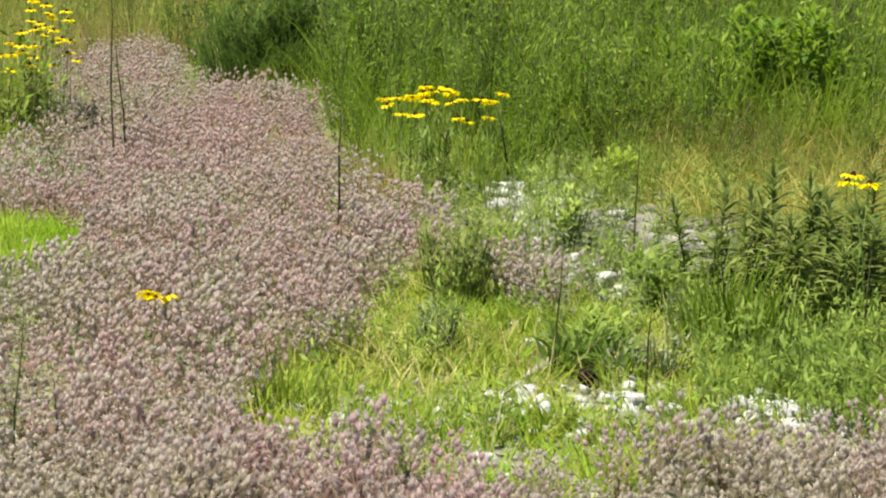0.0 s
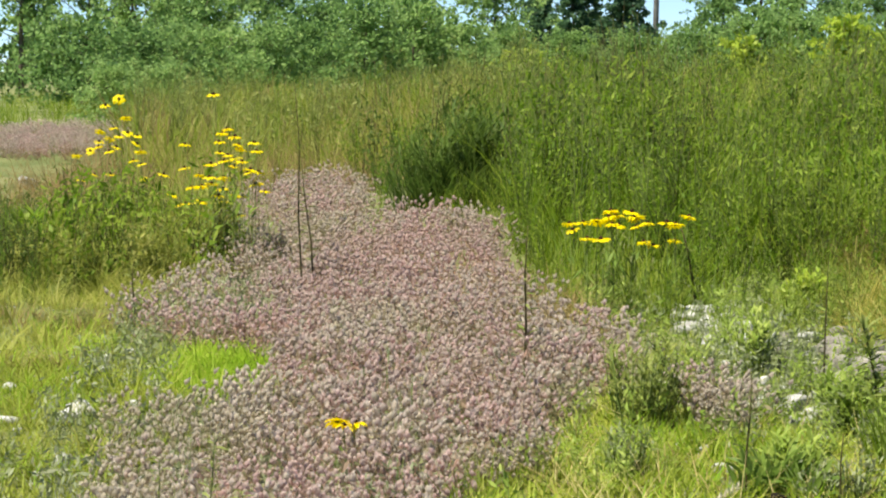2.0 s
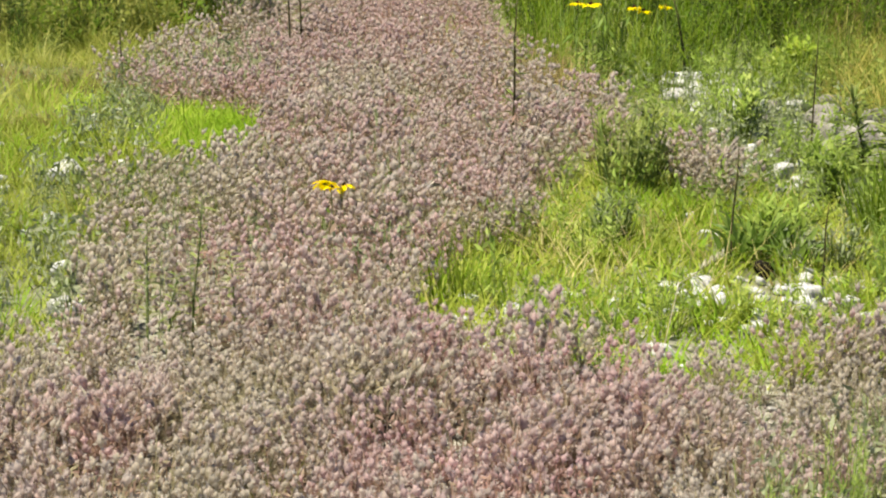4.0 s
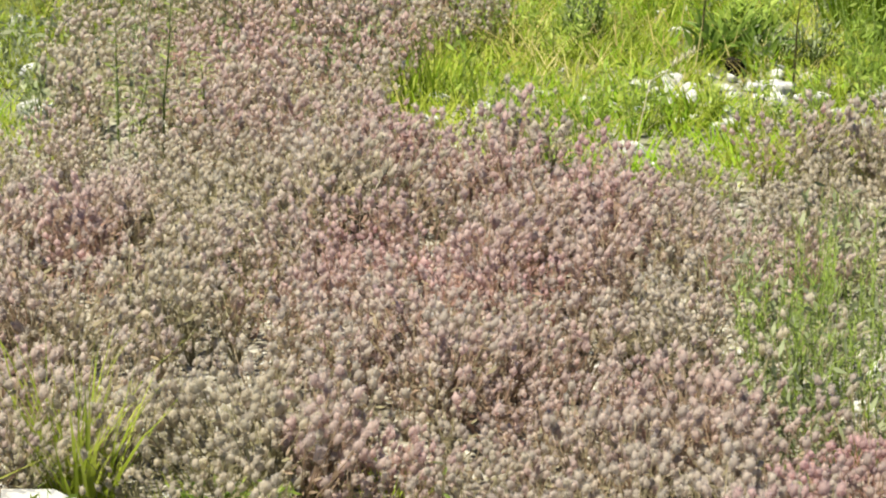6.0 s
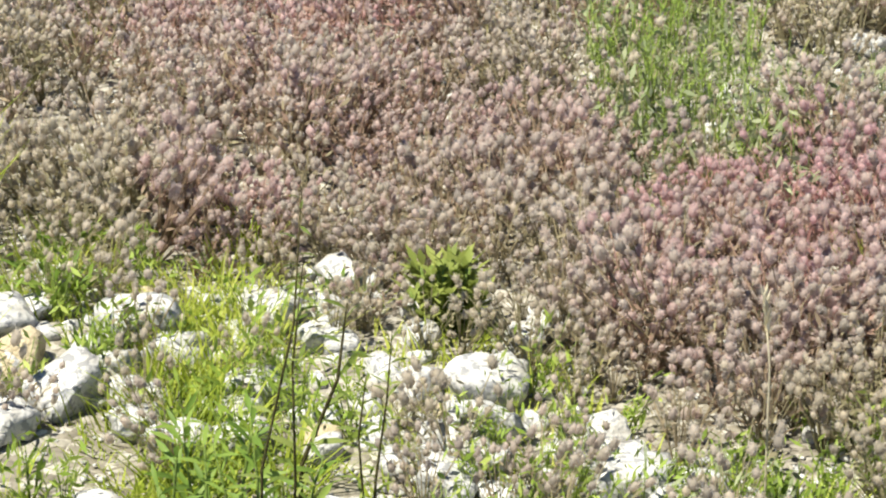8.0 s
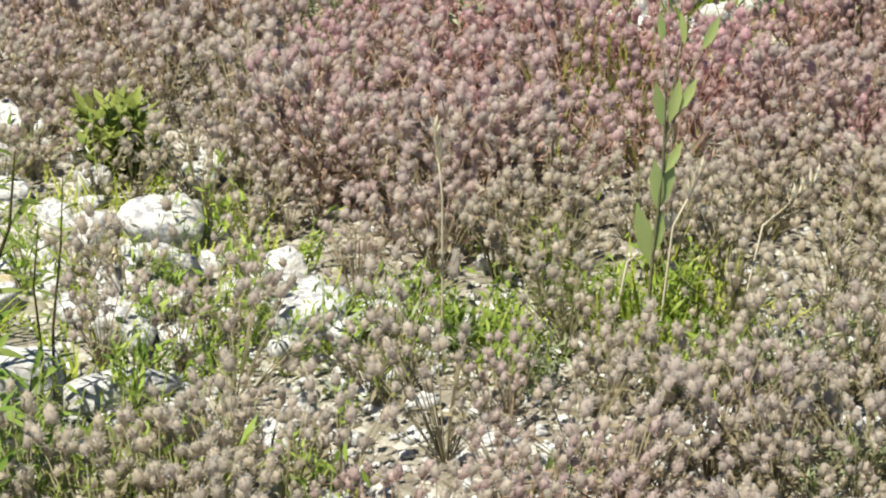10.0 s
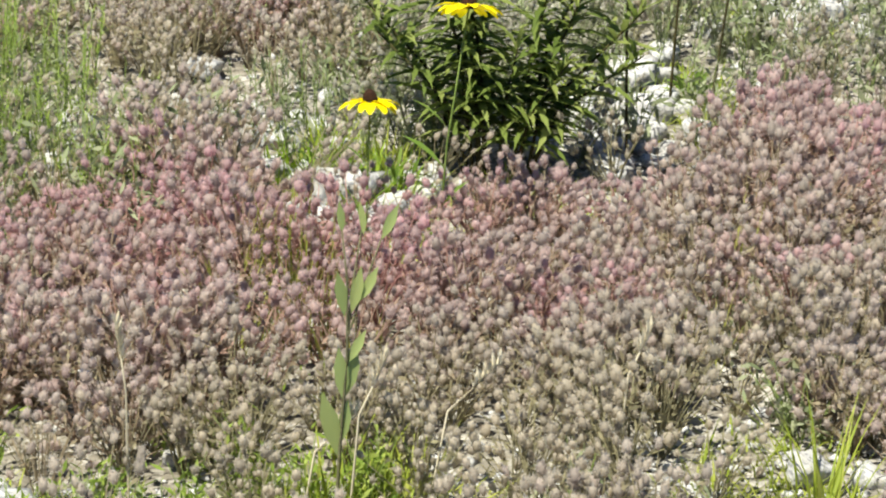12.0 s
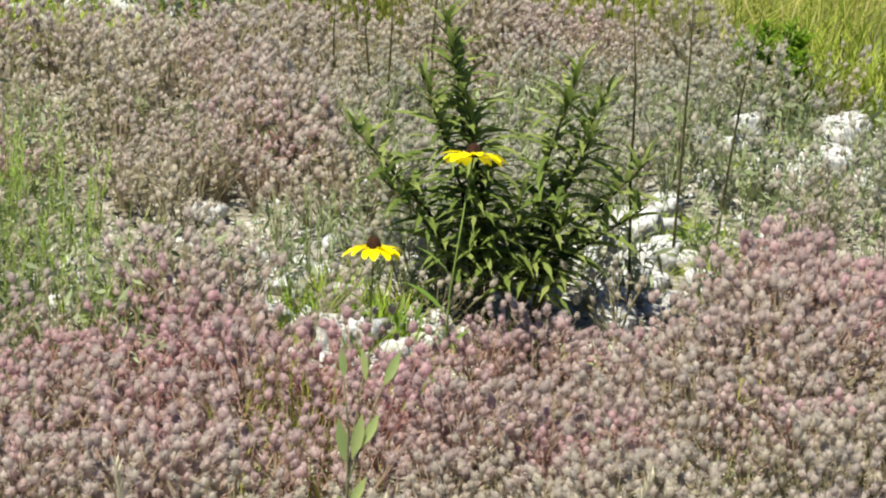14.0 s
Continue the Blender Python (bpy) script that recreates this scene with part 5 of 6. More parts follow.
def podded_plant():
    root = new("broadleaf_plant")
    root.matrix_basis = pose(0.665, 2.04, 0)
    tagged(root, "tall pale green plant with upright oval leaves in clover", "plant")
    s = Soup()
    tube(s, [(0, 0, -0.02), (0.003, 0, 0.10), (0.008, 0, 0.19), (0.006, 0, 0.27), (-0.001, 0, 0.325)], [0.0022, 0.0019, 0.0016, 0.0012, 0.0008], 5)
    part("stem", s.mesh("stem", [M_DULL], True), root)
    for dx, h in ((0.045, 0.325), (0.022, 0.335)):
        s = Soup()
        tube(s, [(0.008, 0, 0.215), (dx * 0.55, 0.003, 0.265), (dx, 0.004, h)], [0.0014, 0.0011, 0.0007], 5)
        part("branch", s.mesh("branch", [M_DULL], True), root)
    for px, pz, side, lean, sc in ((-0.001, 0.322, 170, 84, 0.42), (0.021, 0.318, 150, 82, 0.45), (0.040, 0.312, 0, 66, 0.5), (0.004, 0.235, 175, 80, 0.62), (0.011, 0.238, 15, 78, 0.62), (0.020, 0.25, 0, 64, 0.5),
                                (0.008, 0.185, 5, 60, 0.5), (0.005, 0.145, 172, 84, 0.75), (0.008, 0.150, 20, 78, 0.7), (0.001, 0.085, 175, 76, 0.95), (0.004, 0.10, 10, 82, 0.6)):
        part("leaf", LEAF_POD, root, pose(px, 0, pz, 0, 0, side) @ pose(0, 0, 0, 0, -lean, 0) @ pose(0, 0, 0, 65, 0, 0) @ Matrix.Scale(sc * 1.12, 4))


podded_plant()


def rosette(x, y, size, n=14, mat_leaf=LEAF_LANCE, label="bright green leafy rosette growing between stones"):
    root = new("leafy_herb")
    root.matrix_basis = pose(x, y, float(ground_z(x, y)), 0, 0, RNG.uniform(0, 360))
    tagged(root, label, "herb")
    for k in range(2 * n):
        a, r = k * 2.4, 0.045 * size * math.sqrt(k / (2 * n))
        part("leaf", mat_leaf, root, pose(math.cos(a) * r, math.sin(a) * r, 0.004 + 0.045 * size * RNG.uniform(0, 1), RNG.uniform(-50, 50), RNG.uniform(-60, 5), k * 137.5 + RNG.uniform(-30, 30)) @ Matrix.Scale(size * RNG.uniform(0.3, 0.6), 4))


for x, y, s in ((-0.28, 2.80, 0.70), (-0.30, 2.76, 0.50), (-0.41, 2.59, 0.60), (-0.39, 2.54, 0.60), (-0.42, 2.52, 0.60), (-0.23, 2.48, 0.50), (0.48, 2.06, 0.5), (0.16, 2.04, 0.5), (-0.28, 2.66, 0.75), (0.06, 2.66, 0.5),
                (0.70, 2.02, 0.5), (0.44, 2.88, 0.6), (1.06, 3.02, 0.7), (0.98, 3.08, 0.6), (1.66, 3.3, 0.6), (0.50, 1.77, 0.4), (1.02, 3.2, 0.5)):
    rosette(x, y, s)
for x, y, s in ((1.22, 5.4, 1.3), (1.38, 5.42, 1.1), (1.30, 5.3, 0.9), (0.72, 5.60, 1.3), (0.64, 5.52, 1.0), (0.76, 5.5, 1.1), (0.68, 5.58, 1.3), (1.55, 5.7, 1.2)):
    rosette(x, y, s, 18, label="leafy yellow-green herb on stony ground")


def grass_clump(x, y, n, length, mat, label, width=0.006, bend=0.3, r=0.05):
    v, f, m = tuft(np.random.default_rng(int(x * 977 + y * 131) % 9999), n, length, width, r, bend)
    ob = new("grass_clump", mesh_from("grass_clump", v, f, [mat], m))
    ob.matrix_basis = pose(x, y, float(ground_z(x, y)))
    tagged(ob, label, "grass")


for x, y, n, ln in ((-0.47, 2.90, 40, 0.28), (-0.50, 2.95, 40, 0.26), (-0.44, 2.86, 30, 0.24), (-0.29, 2.79, 40, 0.10), (-0.30, 2.73, 40, 0.10), (-0.05, 2.81, 40, 0.12), (-0.07, 2.76, 40, 0.10), (-0.41, 2.55, 40, 0.10), (-0.41, 2.50, 40, 0.10), (-0.17, 2.52, 40, 0.08), (-0.14, 2.60, 40, 0.09), (-0.07, 2.54, 40, 0.10), (-0.09, 2.42, 40, 0.10), (-0.14, 2.38, 40, 0.10), (-0.2, 2.33, 30, 0.09), (-0.26, 2.7, 40, 0.11), (-0.3, 2.64, 30, 0.09), (0.66, 2.06, 50, 0.10), (0.72, 2.03, 50, 0.09), (0.69, 2.12, 40, 0.12),
                    (1.0, 3.12, 60, 0.11), (1.07, 3.1, 50, 0.12), (0.94, 3.1, 40, 0.1), (1.12, 1.86, 30, 0.2), (1.17, 1.95, 30, 0.17), (-0.09, 2.1, 40, 0.08), (0.46, 2.05, 40, 0.08), (0.5, 2.03, 40, 0.08), (0.75, 2.08, 50, 0.1), (0.64, 2.0, 40, 0.09)):
    grass_clump(x, y, n, ln, M_LAWN, "small tuft of fresh lime-green grass", 0.004)
def feathery(x, y, height, mat, label):
    """A soft upright herb: thin stems set all round with thread-like leaves."""
    rng = np.random.default_rng(int(x * 1733 + y * 419) % 9999)
    s = Soup()
    for k in range(6):
        a, r = rng.uniform(0, 6.28), 0.05 * rng.uniform(0.2, 1)
        top = np.array([math.cos(a) * r * 1.6, math.sin(a) * r * 1.6, height * rng.uniform(0.6, 1.1)])
        foot = np.array([math.cos(a) * r, math.sin(a) * r, -0.01])
        tube(s, [foot, (foot + top) / 2, top], [0.0011, 0.0009, 0.0005], 3, 1)
        for t in rng.uniform(0.1, 1.0, 34):
            b = rng.uniform(0, 6.28)
            blade(s, foot + (top - foot) * t, (math.cos(b), math.sin(b), 0), rng.uniform(0.3, 0.9), rng.uniform(0.012, 0.034), 0.0019, rng.uniform(0, 0.5), 0, 1)
    ob = new("feathery_herb", s.mesh("feathery_herb", [mat, M_STEM]))
    ob.matrix_basis = pose(x, y, float(ground_z(x, y)))
    tagged(ob, label, "herb")


for x, y, h in ((0.60, 3.45, 0.22), (0.66, 3.36, 0.18), (0.54, 3.42, 0.20), (0.52, 3.12, 0.18), (0.60, 3.02, 0.15), (0.57, 3.25, 0.20), (0.62, 3.6, 0.20), (0.64, 3.15, 0.18), (0.5, 3.28, 0.17), (0.68, 3.5, 0.2), (0.57, 3.55, 0.22), (0.7, 3.25, 0.14), (0.55, 2.95, 0.12), (0.47, 3.18, 0.15), (0.45, 3.35, 0.15), (0.48, 3.45, 0.16), (0.52, 3.35, 0.2), (0.63, 3.3, 0.2), (0.59, 3.12, 0.18), (0.66, 3.05, 0.13)):
    feathery(x, y, h, M_HERB, "feathery grey-green herb standing in clover")
for x, y, h in ((0.06, 1.76, 0.12), (0.1, 1.84, 0.12), (0.13, 1.78, 0.1), (0.02, 1.72, 0.12), (0.16, 1.9, 0.1), (0.08, 1.7, 0.12), (0.2, 1.82, 0.09)):
    feathery(x, y, h, M_OLEAF, "low olive thread-leaved herb on stony ground")
for x, y, h in ((1.05, 3.22, 0.16), (0.98, 3.16, 0.14), (0.93, 3.24, 0.16), (1.02, 3.3, 0.15), (1.62, 3.45, 0.12), (1.72, 3.5, 0.14), (1.8, 3.7, 0.14), (1.5, 3.5, 0.12), (-0.55, 4.75, 0.2), (-0.62, 4.55, 0.22), (-0.66, 5.2, 0.2), (-0.8, 5.8, 0.2), (-0.3, 6.4, 0.2), (-0.18, 6.1, 0.2), (-0.22, 6.8, 0.22)):
    feathery(x, y, h, M_GREY, "soft grey-green herb between clover and stones")
for x, y, n, ln in ((0.0, 5.12, 26, 0.26), (-0.06, 5.1, 20, 0.2), (0.1, 4.95, 16, 0.22), (1.06, 5.75, 70, 0.42), (1.12, 5.7, 60, 0.4), (1.2, 5.65, 60, 0.3), (1.0, 5.8, 40, 0.35)):
    grass_clump(x, y, n, ln, M_TALL, "tuft of green grass blades", 0.006, 0.2)
for x, y, n, ln in ((2.42, 4.25, 90, 0.32), (2.6, 4.4, 90, 0.35), (2.3, 4.5, 80, 0.3), (2.1, 4.7, 60, 0.3), (2.7, 4.2, 90, 0.35), (2.5, 4.7, 80, 0.3), (1.75, 4.9, 60, 0.3), (1.5, 4.95, 50, 0.3), (1.95, 5.0, 60, 0.3)):
    grass_clump(x, y, n // 2, ln, M_OLIVE, "yellow-green grass tuft at the edge of clover", 0.0045, 0.6, 0.14)
    grass_clump(x + 0.06, y + 0.05, n // 3, ln * 0.9, M_TALL, "green grass tuft at the edge of clover", 0.005, 0.5, 0.12)
    grass_clump(x - 0.05, y + 0.08, n // 5, ln * 1.05, M_STRAW, "thin straw-coloured grass at the edge of clover", 0.003, 0.6, 0.12)


for x, y, n, ln in ((0.80, 2.62, 40, 0.20), (0.82, 2.55, 30, 0.18), (0.79, 2.70, 34, 0.2), (0.77, 2.48, 24, 0.18), (0.80, 2.40, 20, 0.16), (1.2, 2.3, 14, 0.16), (0.58, 2.9, 18, 0.18), (-0.3, 3.6, 16, 0.16), (0.3, 3.4, 12, 0.17), (1.35, 2.55, 16, 0.16)):
    grass_clump(x, y, n, ln, M_OLIVE, "thin olive grass stems standing in clover", 0.003, 0.15, 0.035)


for x, y, n, ln in ((-0.44, 2.85, 22, 0.24), (-0.47, 2.86, 16, 0.2)):
    grass_clump(x, y, n, ln, M_LAWN, "upright clump of bright green grass before clover", 0.008, 0.2, 0.03)


for x, y in ((0.98, 3.01), (1.03, 3.04), (0.94, 3.03), (1.0, 2.95), (1.05, 2.98), (0.97, 3.1), (0.90, 3.08)):
    grass_clump(x, y, 46, 0.10, M_LIME, "fresh green grass tuft under a coneflower", 0.004, 0.4, 0.04)


for x, y in ((2.28, 4.1), (2.4, 4.15), (2.46, 4.41), (2.33, 4.29), (2.36, 4.0), (2.52, 4.2), (2.44, 4.05)):
    grass_clump(x, y, 80, 0.2, M_LAWN, "lush lime-green grass tuft beside pale stones", 0.007, 0.5, 0.07)


def seed_grass(x, y, height, lean):
    """A ripe grass culm with a narrow bleached ear."""
    root = new("seed_grass")
    root.matrix_basis = pose(x, y, float(ground_z(x, y)))
    tagged(root, "bleached grass culm with a narrow seed head", "grass")
    s = Soup()
    tip = np.array([lean[0], lean[1], height])
    mid = np.array([lean[0] * 0.25, lean[1] * 0.25, height * 0.7])
    tube(s, [(0, 0, -0.01), mid, tip], [0.0015, 0.0013, 0.0008], 4)
    part("culm", s.mesh("culm", [M_EAR], True), root)
    s = Soup()
    for k in range(26):
        t = k / 26
        p = mid + (tip - mid) * (0.45 + 0.55 * t)
        a = k * 2.4
        leaf_geo(s, p, (math.cos(a) * 0.5, math.sin(a) * 0.5, 0), 0.011, 0.0032, 0, 0, 1.6)
    part("ear", s.mesh("ear", [M_EAR]), root, label="pale straw seed head")


for x, y, h, lx in ((0.46, 2.06, 0.24, -0.012), (0.675, 2.03, 0.19, 0.035), (0.77, 2.06, 0.16, 0.075), (0.63, 2.05, 0.125, 0.06), (1.0, 2.1, 0.16, 0.03), (0.4, 4.72, 0.2, 0.12), (-0.12, 3.9, 0.18, 0.04), (0.28, 3.75, 0.17, 0.05)):
    seed_grass(x, y, h, (lx, 0.0))


for x, y, n, length in ((0.70, 2.62, 22, 0.19), (0.69, 2.50, 18, 0.17), (0.715, 2.56, 14, 0.15)):
    grass_clump(x, y, n, length, M_OLIVE, "thin olive grass growing through clover", 0.004, 0.25, 0.03)
for x, y in ((1.33, 2.45), (1.28, 2.40)):
    grass_clump(x, y, 40, 0.10, M_GREY, "low grey-green grass tuft in clover", 0.004, 0.5, 0.05)


# ---- bushes ----
def bush(name, x, y, wide, high, leaves, length, width, mat, label, seed):
    rng = np.random.default_rng(seed)
    root = new(name)
    root.matrix_basis = pose(x, y, float(ground_z(x, y)))
    tagged(root, label, "bush")
    foliage_soup = Soup()
    for k in range(26):
        a, r = rng.uniform(0, 6.28), rng.uniform(0.1, 1) ** 0.6
        tip = np.array([math.cos(a) * r * wide / 2, math.sin(a) * r * wide / 2, high * (1.0 - 0.45 * r * r) * rng.uniform(0.85, 1.08)])
        s = Soup()
        foot = tip * (0.5, 0.5, 0.0)
        tube(s, [foot - (0, 0, 0.02), tip * (0.8, 0.8, 0.5), tip], [0.004, 0.003, 0.0015], 4)
        part("branch", s.mesh("branch", [M_STEM], True), root)
        for j in range(leaves // 26):
            t = rng.uniform(0.12, 1.0)
            b = rng.uniform(0, 6.28)
            p = foot + (tip - foot) * t + rng.normal(0, 0.03 * wide, 3) * (1, 1, 0.5)
            leaf_geo(foliage_soup, p, (math.cos(b), math.sin(b), 0), length * rng.uniform(0.6, 1.2), width, 0.3, 0, rng.uniform(0.2, 1.6), 0.15, True)
    ob = part("leaves", foliage_soup.mesh("leaves", [mat]), root)
    tagged(ob, kind="stuff")


bush("bush", -0.12, 12.15, 0.62, 0.52, 3000, 0.09, 0.009, M_GOLDS, "dense dark green bush standing behind pink clover", 1)
for x, y, s in ((-0.32, 12.1, 1.0), (-0.2, 11.98, 1.0), (-0.05, 12.0, 1.1), (0.05, 12.05, 1.0), (-0.12, 12.3, 1.25)):
    grass_clump(x, y, 170, 0.42 * s, M_GOLDS, "dense tussock of dark green grass", 0.008, 0.45, 0.14)
bush("bush", 0.12, 12.3, 0.5, 0.40, 1800, 0.09, 0.010, M_GOLDS, "low dark green bush beside tall grass", 2)
bush("small_bush", 0.42, 6.42, 0.32, 0.26, 1000, 0.030, 0.008, M_OLEAF, "small olive-green leafy bush between clover patches", 3)
bush("small_bush", 0.76, 5.72, 0.22, 0.13, 420, 0.040, 0.012, M_HERB, "leafy lime-green herb spreading over a dark shaded hollow", 13)
bush("small_bush", 0.87, 5.52, 0.20, 0.11, 330, 0.026, 0.007, M_GREY, "low grey-green bushy herb in stony grass", 14)
bush("small_bush", 0.36, 5.78, 0.16, 0.14, 300, 0.026, 0.007, M_GREY, "low grey-green bushy herb beside the clover", 15)
bush("small_bush", 0.97, 6.35, 0.20, 0.17, 380, 0.038, 0.011, M_HERB, "fresh green leafy herb between white stones", 16)
bush("small_bush", 0.84, 7.35, 0.22, 0.20, 380, 0.040, 0.011, M_HERB, "fresh green leafy herb beside white stones", 17)
bush("bush", 3.1, 13.2, 1.1, 0.6, 2200, 0.09, 0.02, M_WEED, "dark leafy bush in tall grass", 4)
bush("bush", 1.85, 10.9, 0.5, 0.35, 1200, 0.10, 0.016, M_WEED, "dark weedy bush in tall grass", 5)
bush("small_bush", 0.178, 2.56, 0.11, 0.085, 460, 0.026, 0.011, M_OLEAF, "low olive-green leafy clump before white rocks", 11)
bush("small_bush", 2.19, 4.08, 0.17, 0.20, 700, 0.032, 0.010, M_WEED, "leafy green herb at the edge of long grass", 12)
bush("bush", 1.18, 8.6, 0.22, 0.17, 700, 0.03, 0.013, M_BRIGHT, "bright lime-green leafy plant beside white stones", 7)
bush("bush", 2.12, 10.2, 0.65, 0.62, 1500, 0.055, 0.030, M_WEED, "light green bush with broad leaves in tall grass", 8)
bush("bush", 2.44, 14.3, 0.8, 0.7, 1500, 0.09, 0.02, M_GOLDS, "dark green bush in tall grass", 9)
bush("bush", -1.85, 10.2, 0.45, 0.25, 900, 0.09, 0.018, M_WEED, "low dark green bush under coneflowers", 6)


# ---- trees ----
def tree_parts(seed, height, wide, leaves, size, mat, conifer=False, open_crown=0.0):
    rng = np.random.default_rng(seed)
    wood, limb_soup, crown = Soup(), Soup(), Soup()
    tube(wood, [(0, 0, -0.2), (rng.normal(0, 0.05), 0, height * 0.5), (rng.normal(0, 0.1), rng.normal(0, 0.1), height * 0.97)], [height * 0.018, height * 0.012, 0.008], 7)
    limbs = 34 if conifer else 30
    for k in range(limbs):
        t = 0.03 + 0.95 * (k + rng.uniform(0, 1)) / limbs
        a = k * 2.4 + rng.uniform(-0.5, 0.5)
        prof = (1.05 - t) if conifer else math.sin(min(1.0, 0.25 + t * 0.9) * 3.0) ** 0.7
        reach = wide / 2 * prof * rng.uniform(0.6, 1.25)
        rise = reach * (rng.uniform(-0.15, 0.15) if conifer else rng.uniform(-0.15, 0.4) + 0.6 * t)
        b0 = np.array([0, 0, height * t * 0.9])
        b2 = b0 + np.array([math.cos(a) * reach, math.sin(a) * reach, rise])
        mid = (b0 + b2) / 2 + np.array([0, 0, reach * 0.08])
        tube(limb_soup, [b0, mid, b2], [0.012 * height / 3, 0.008 * height / 3, 0.003], 4)
        n = leaves // limbs
        clumps = 8
        c = b0 + (b2 - b0) * np.sort(rng.uniform(0.2, 1.05, clumps))[:, None] + rng.normal(0, 1, (clumps, 3)) * wide * 0.07 * (1 - open_crown * 0.5)
        p = c[rng.integers(0, clumps, n)] + rng.normal(0, 1, (n, 3)) * (wide * 0.026 + 0.012) * (1, 1, 0.7)
        flakes(crown, p, rng, size, 0, 0.2 if conifer else 0.62)
    return wood.mesh("trunk", [M_BARK], True), limb_soup.mesh("branchwood", [M_BARK], True), crown.mesh("crown", [mat])


def tree(name, meshes, label, group=""):
    root = new(name)
    part("trunk", meshes[0], root)
    tagged(part("branchwood", meshes[1], root), kind="stuff")
    tagged(part("crown", meshes[2], root), kind="stuff")
    return tagged(root, label, "tree", group)


KINDS = {
    "sapling": tree("sapling", tree_parts(21, 3.0, 2.3, 5000, 0.105, M_TREE), "young broadleaf tree with pale green leaves", "young trees behind the meadow"),
    "shrub": tree("shrub", tree_parts(22, 1.9, 3.0, 4600, 0.11, M_TREE), "rounded green shrub at the edge of the meadow", "shrubs behind the meadow"),
    "tall": tree("tree", tree_parts(23, 5.0, 3.0, 4400, 0.145, M_TREE, open_crown=0.3), "broadleaf tree with loose green crown", "trees behind the meadow"),
    "oak": tree("tree", tree_parts(26, 5.0, 3.2, 3400, 0.27, M_OAK, open_crown=0.2), "dark green broadleaf tree against the sky", "trees behind the meadow"),
    "pine": tree("conifer", tree_parts(24, 6.0, 3.0, 3400, 0.16, M_PINE, True), "dark green conifer far behind the meadow", "conifers behind the meadow"),
    "bright": tree("sumac", tree_parts(25, 1.2, 1.2, 900, 0.12, M_BRIGHT), "small bush with yellow-green young leaves", "young bright bushes"),
}
first = set()


def plant(kind, column, distance, top, turn):
    """A tree in the direction of column (degrees to the right of ahead); its top stands top degrees over eye level."""
    x, y = distance * math.sin(radians(column)), distance * math.cos(radians(column))
    z = float(ground_z(x, y))
    full = {"sapling": 3.0, "shrub": 1.9, "tall": 5.0, "oak": 5.0, "pine": 6.0, "bright": 1.2}[kind]
    m = pose(x, y, z, 0, 0, turn) @ Matrix.Scale((EYE + distance * math.tan(radians(top)) - z) / full, 4)
    if kind in first:
        copy_thing(KINDS[kind], m)
    else:
        first.add(kind)
        KINDS[kind].matrix_basis = m


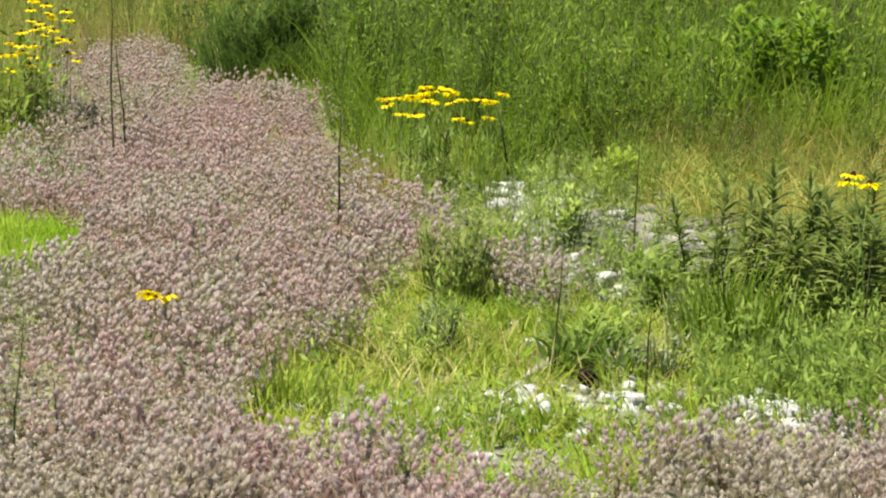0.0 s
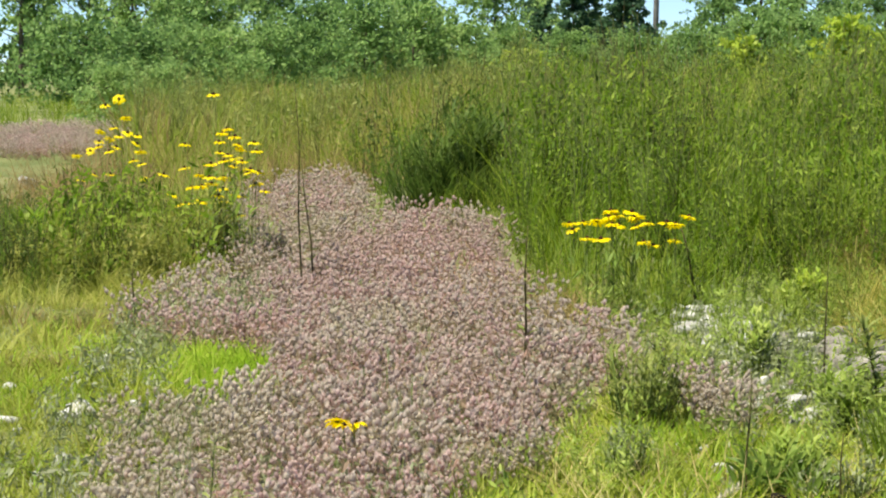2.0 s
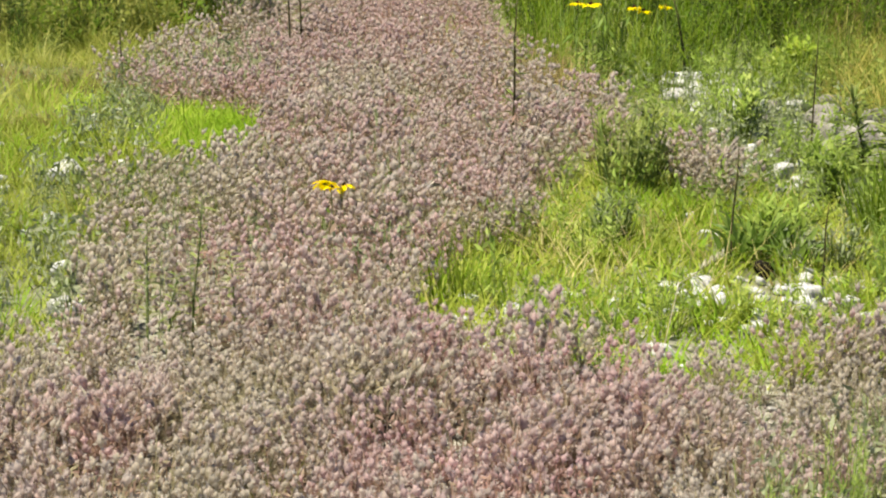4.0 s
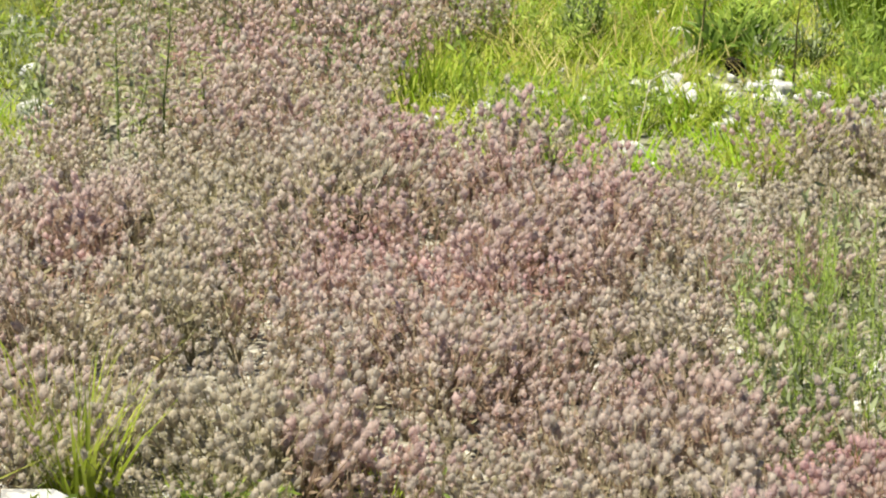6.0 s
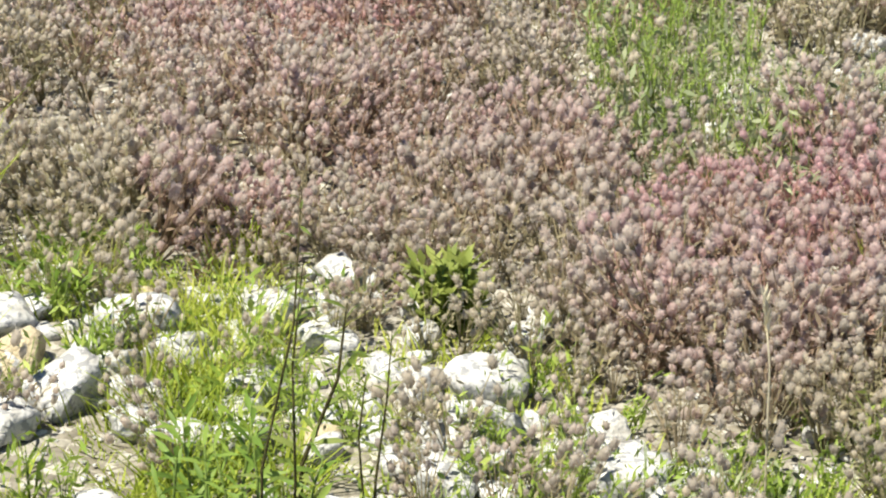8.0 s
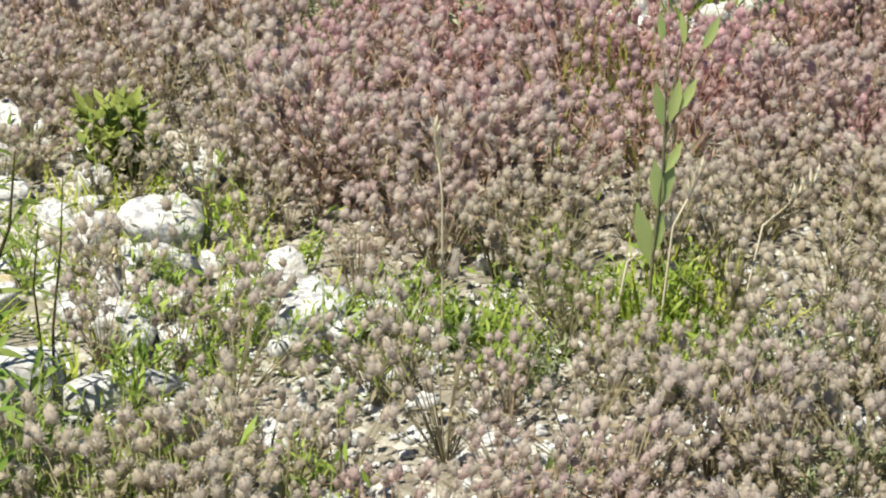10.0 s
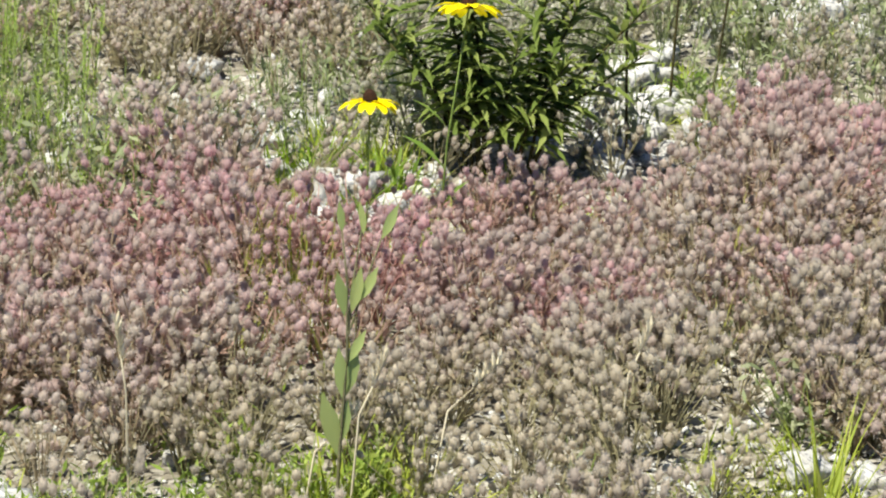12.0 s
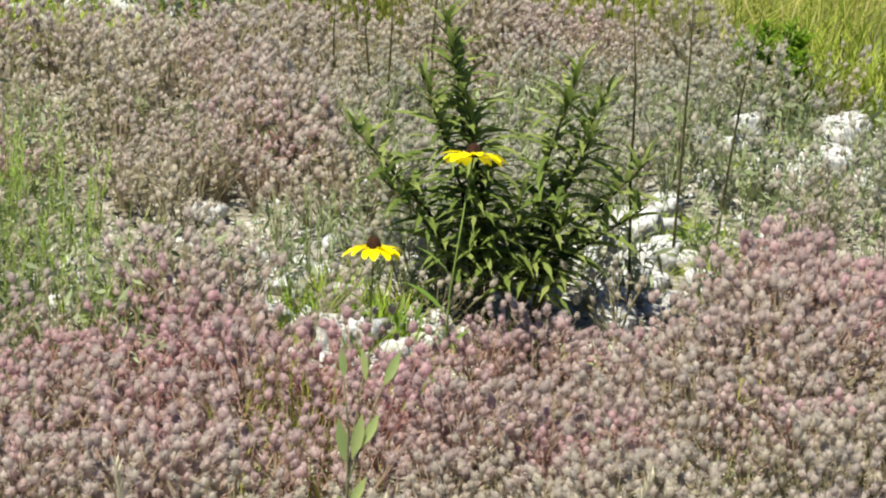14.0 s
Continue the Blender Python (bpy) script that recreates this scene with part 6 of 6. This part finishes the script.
for row in (("pine", -10.4, 95, 3.65, 10), ("sapling", -9.4, 46, 3.25, 100), ("sapling", -8.3, 42, 2.95, 200), ("sapling", -7.5, 50, 2.15, 30), ("shrub", -6.7, 45, 1.75, 80),
            ("sapling", -6.0, 55, 2.65, 250), ("sapling", -4.9, 58, 2.35, 140), ("pine", -5.4, 100, 2.25, 40), ("pine", -3.3, 110, 2.35, 190), ("pine", -2.9, 120, 2.15, 300), ("shrub", -3.9, 48, 1.65, 260),
            ("sapling", -2.2, 60, 2.45, 20), ("tall", -1.3, 64, 3.0, 310), ("shrub", -2.8, 46, 1.55, 60), ("shrub", -1.6, 48, 1.65, 40), ("sapling", 0.3, 70, 2.5, 120), ("shrub", -0.5, 50, 1.2, 50),
            ("shrub", 0.7, 60, 1.1, 0), ("oak", 1.4, 80, 2.1, 210), ("oak", 1.0, 84, 1.5, 110), ("oak", 2.9, 82, 2.4, 300), ("oak", 4.0, 84, 1.7, 60), ("oak", 2.0, 84, 1.9, 30), ("oak", 2.25, 78, 4.0, 10), ("oak", 3.5, 80, 3.5, 160), ("pine", 3.3, 100, 1.9, 230), ("shrub", 2.0, 58, 0.95, 320), ("shrub", 3.6, 58, 0.9, 70),
            ("shrub", 4.7, 60, 0.9, 180), ("sapling", 5.7, 50, 2.25, 15), ("sapling", 6.6, 48, 2.95, 75), ("tall", 7.4, 60, 3.65, 290), ("sapling", 8.0, 44, 3.25, 15), ("tall", 9.0, 55, 3.85, 40), ("sapling", 9.6, 42, 3.05, 90),
            ("tall", 10.4, 50, 3.85, 130), ("sapling", 11.2, 42, 3.25, 200), ("shrub", 5.3, 44, 1.0, 120), ("shrub", 6.5, 40, 1.35, 210), ("shrub", 7.6, 40, 1.35, 260), ("shrub", 8.8, 38, 1.25, 10), ("shrub", 10.2, 38, 1.35, 33),
            ("shrub", -9.6, 34, 1.25, 170), ("shrub", -8.4, 32, 0.95, 100), ("shrub", -7.4, 34, 1.05, 200), ("shrub", -6.2, 36, 0.95, 130), ("shrub", -5.1, 38, 1.05, 20), ("shrub", -4.3, 42, 1.15, 320), ("shrub", -8.9, 28, 0.1, 320), ("shrub", -7.6, 29, 0.1, 250),
            ("bright", 8.7, 30, 1.35, 10), ("bright", 9.5, 31, 1.2, 90), ("bright", 6.3, 32, 1.1, 45), ("bright", 1.2, 32, 0.75, 180), ("bright", 0.7, 32, 0.7, 240), ("tall", -7.0, 90, 1.85, 30), ("tall", -4.2, 90, 1.75, 230), ("tall", -3.4, 85, 1.65, 130), ("tall", 0.8, 95, 1.35, 190), ("tall", 4.6, 95, 1.2, 80), ("tall", 5.1, 90, 1.3, 20), ("sapling", -11, 44, 3.45, 60), ("sapling", 12.5, 42, 3.45, 160), ("oak", 2.6, 86, 2.3, 77), ("oak", 1.7, 86, 1.7, 140), ("oak", 3.2, 86, 2.2, 250), ("shrub", -7.9, 62, 0.8, 15), ("shrub", -6.6, 62, 0.75, 95), ("shrub", -5.4, 64, 0.8, 165), ("shrub", -4.0, 64, 0.75, 235), ("shrub", -2.6, 64, 0.7, 300), ("shrub", -1.2, 64, 0.7, 40), ("shrub", 0.2, 66, 0.7, 200)):
    plant(*row)


def far_woods():
    """The wood that closes the view on all sides."""
    rng = np.random.default_rng(9)
    leafy = Soup()
    q = rng.normal(size=(200, 3))
    q[:, 2] = np.abs(q[:, 2])
    q = q / np.linalg.norm(q, axis=1)[:, None] * (2.0, 2.0, 4.2) * rng.uniform(0.6, 1.0, (200, 1))
    flakes(leafy, q, rng, 0.9, 0, 0.7)
    ang = RNG.uniform(0, 2 * math.pi, 200)
    ahead = np.abs(np.angle(np.exp(1j * (ang - math.pi / 2)))) < radians(25)
    r = RNG.uniform(110, 150, 200)
    x, y = r * np.cos(ang), r * np.sin(ang)
    spots = np.stack([x, y, ground_z(x, y)], 1)
    size = np.where(ahead, RNG.uniform(0.55, 0.85, 200), RNG.uniform(1.2, 2.2, 200))
    stuff("far_woods", spread([leafy.get()], spots, RNG.uniform(0, 6.28, 200), size), [M_TREE], "distant green woods round the meadow", "woods")


far_woods()


# ---- utility poles ----
def utility_pole(x, y, height, lean, arm, label):
    root = new("utility_pole")
    root.matrix_basis = pose(x, y, float(ground_z(x, y)), 0, lean, 0)
    tagged(root, label, "utility pole")
    s = Soup()
    tube(s, [(0, 0, -0.5), (0, 0, height * 0.5), (0, 0, height)], [0.17, 0.15, 0.12], 10)
    part("pole", s.mesh("pole", [M_POLE], True), root)
    if arm:
        s = Soup()
        tube(s, [(-2.4, 0, arm + 0.1), (-0.9, 0, arm), (0.15, 0, arm)], [0.04, 0.06, 0.07], 6)
        part("arm", s.mesh("arm", [M_POLE], True), root)
        s = Soup()
        tube(s, [(-1.0, 0, arm - 0.02), (0, 0, arm - 0.75)], [0.03, 0.03], 5)
        part("brace", s.mesh("brace", [M_POLE], True), root)


utility_pole(-8.26, 130, 9.5, 0.0, 6.2, "distant weathered wooden utility pole with a side arm")
utility_pole(9.4, 130, 10.5, 1.0, 0, "distant grey wooden utility pole")
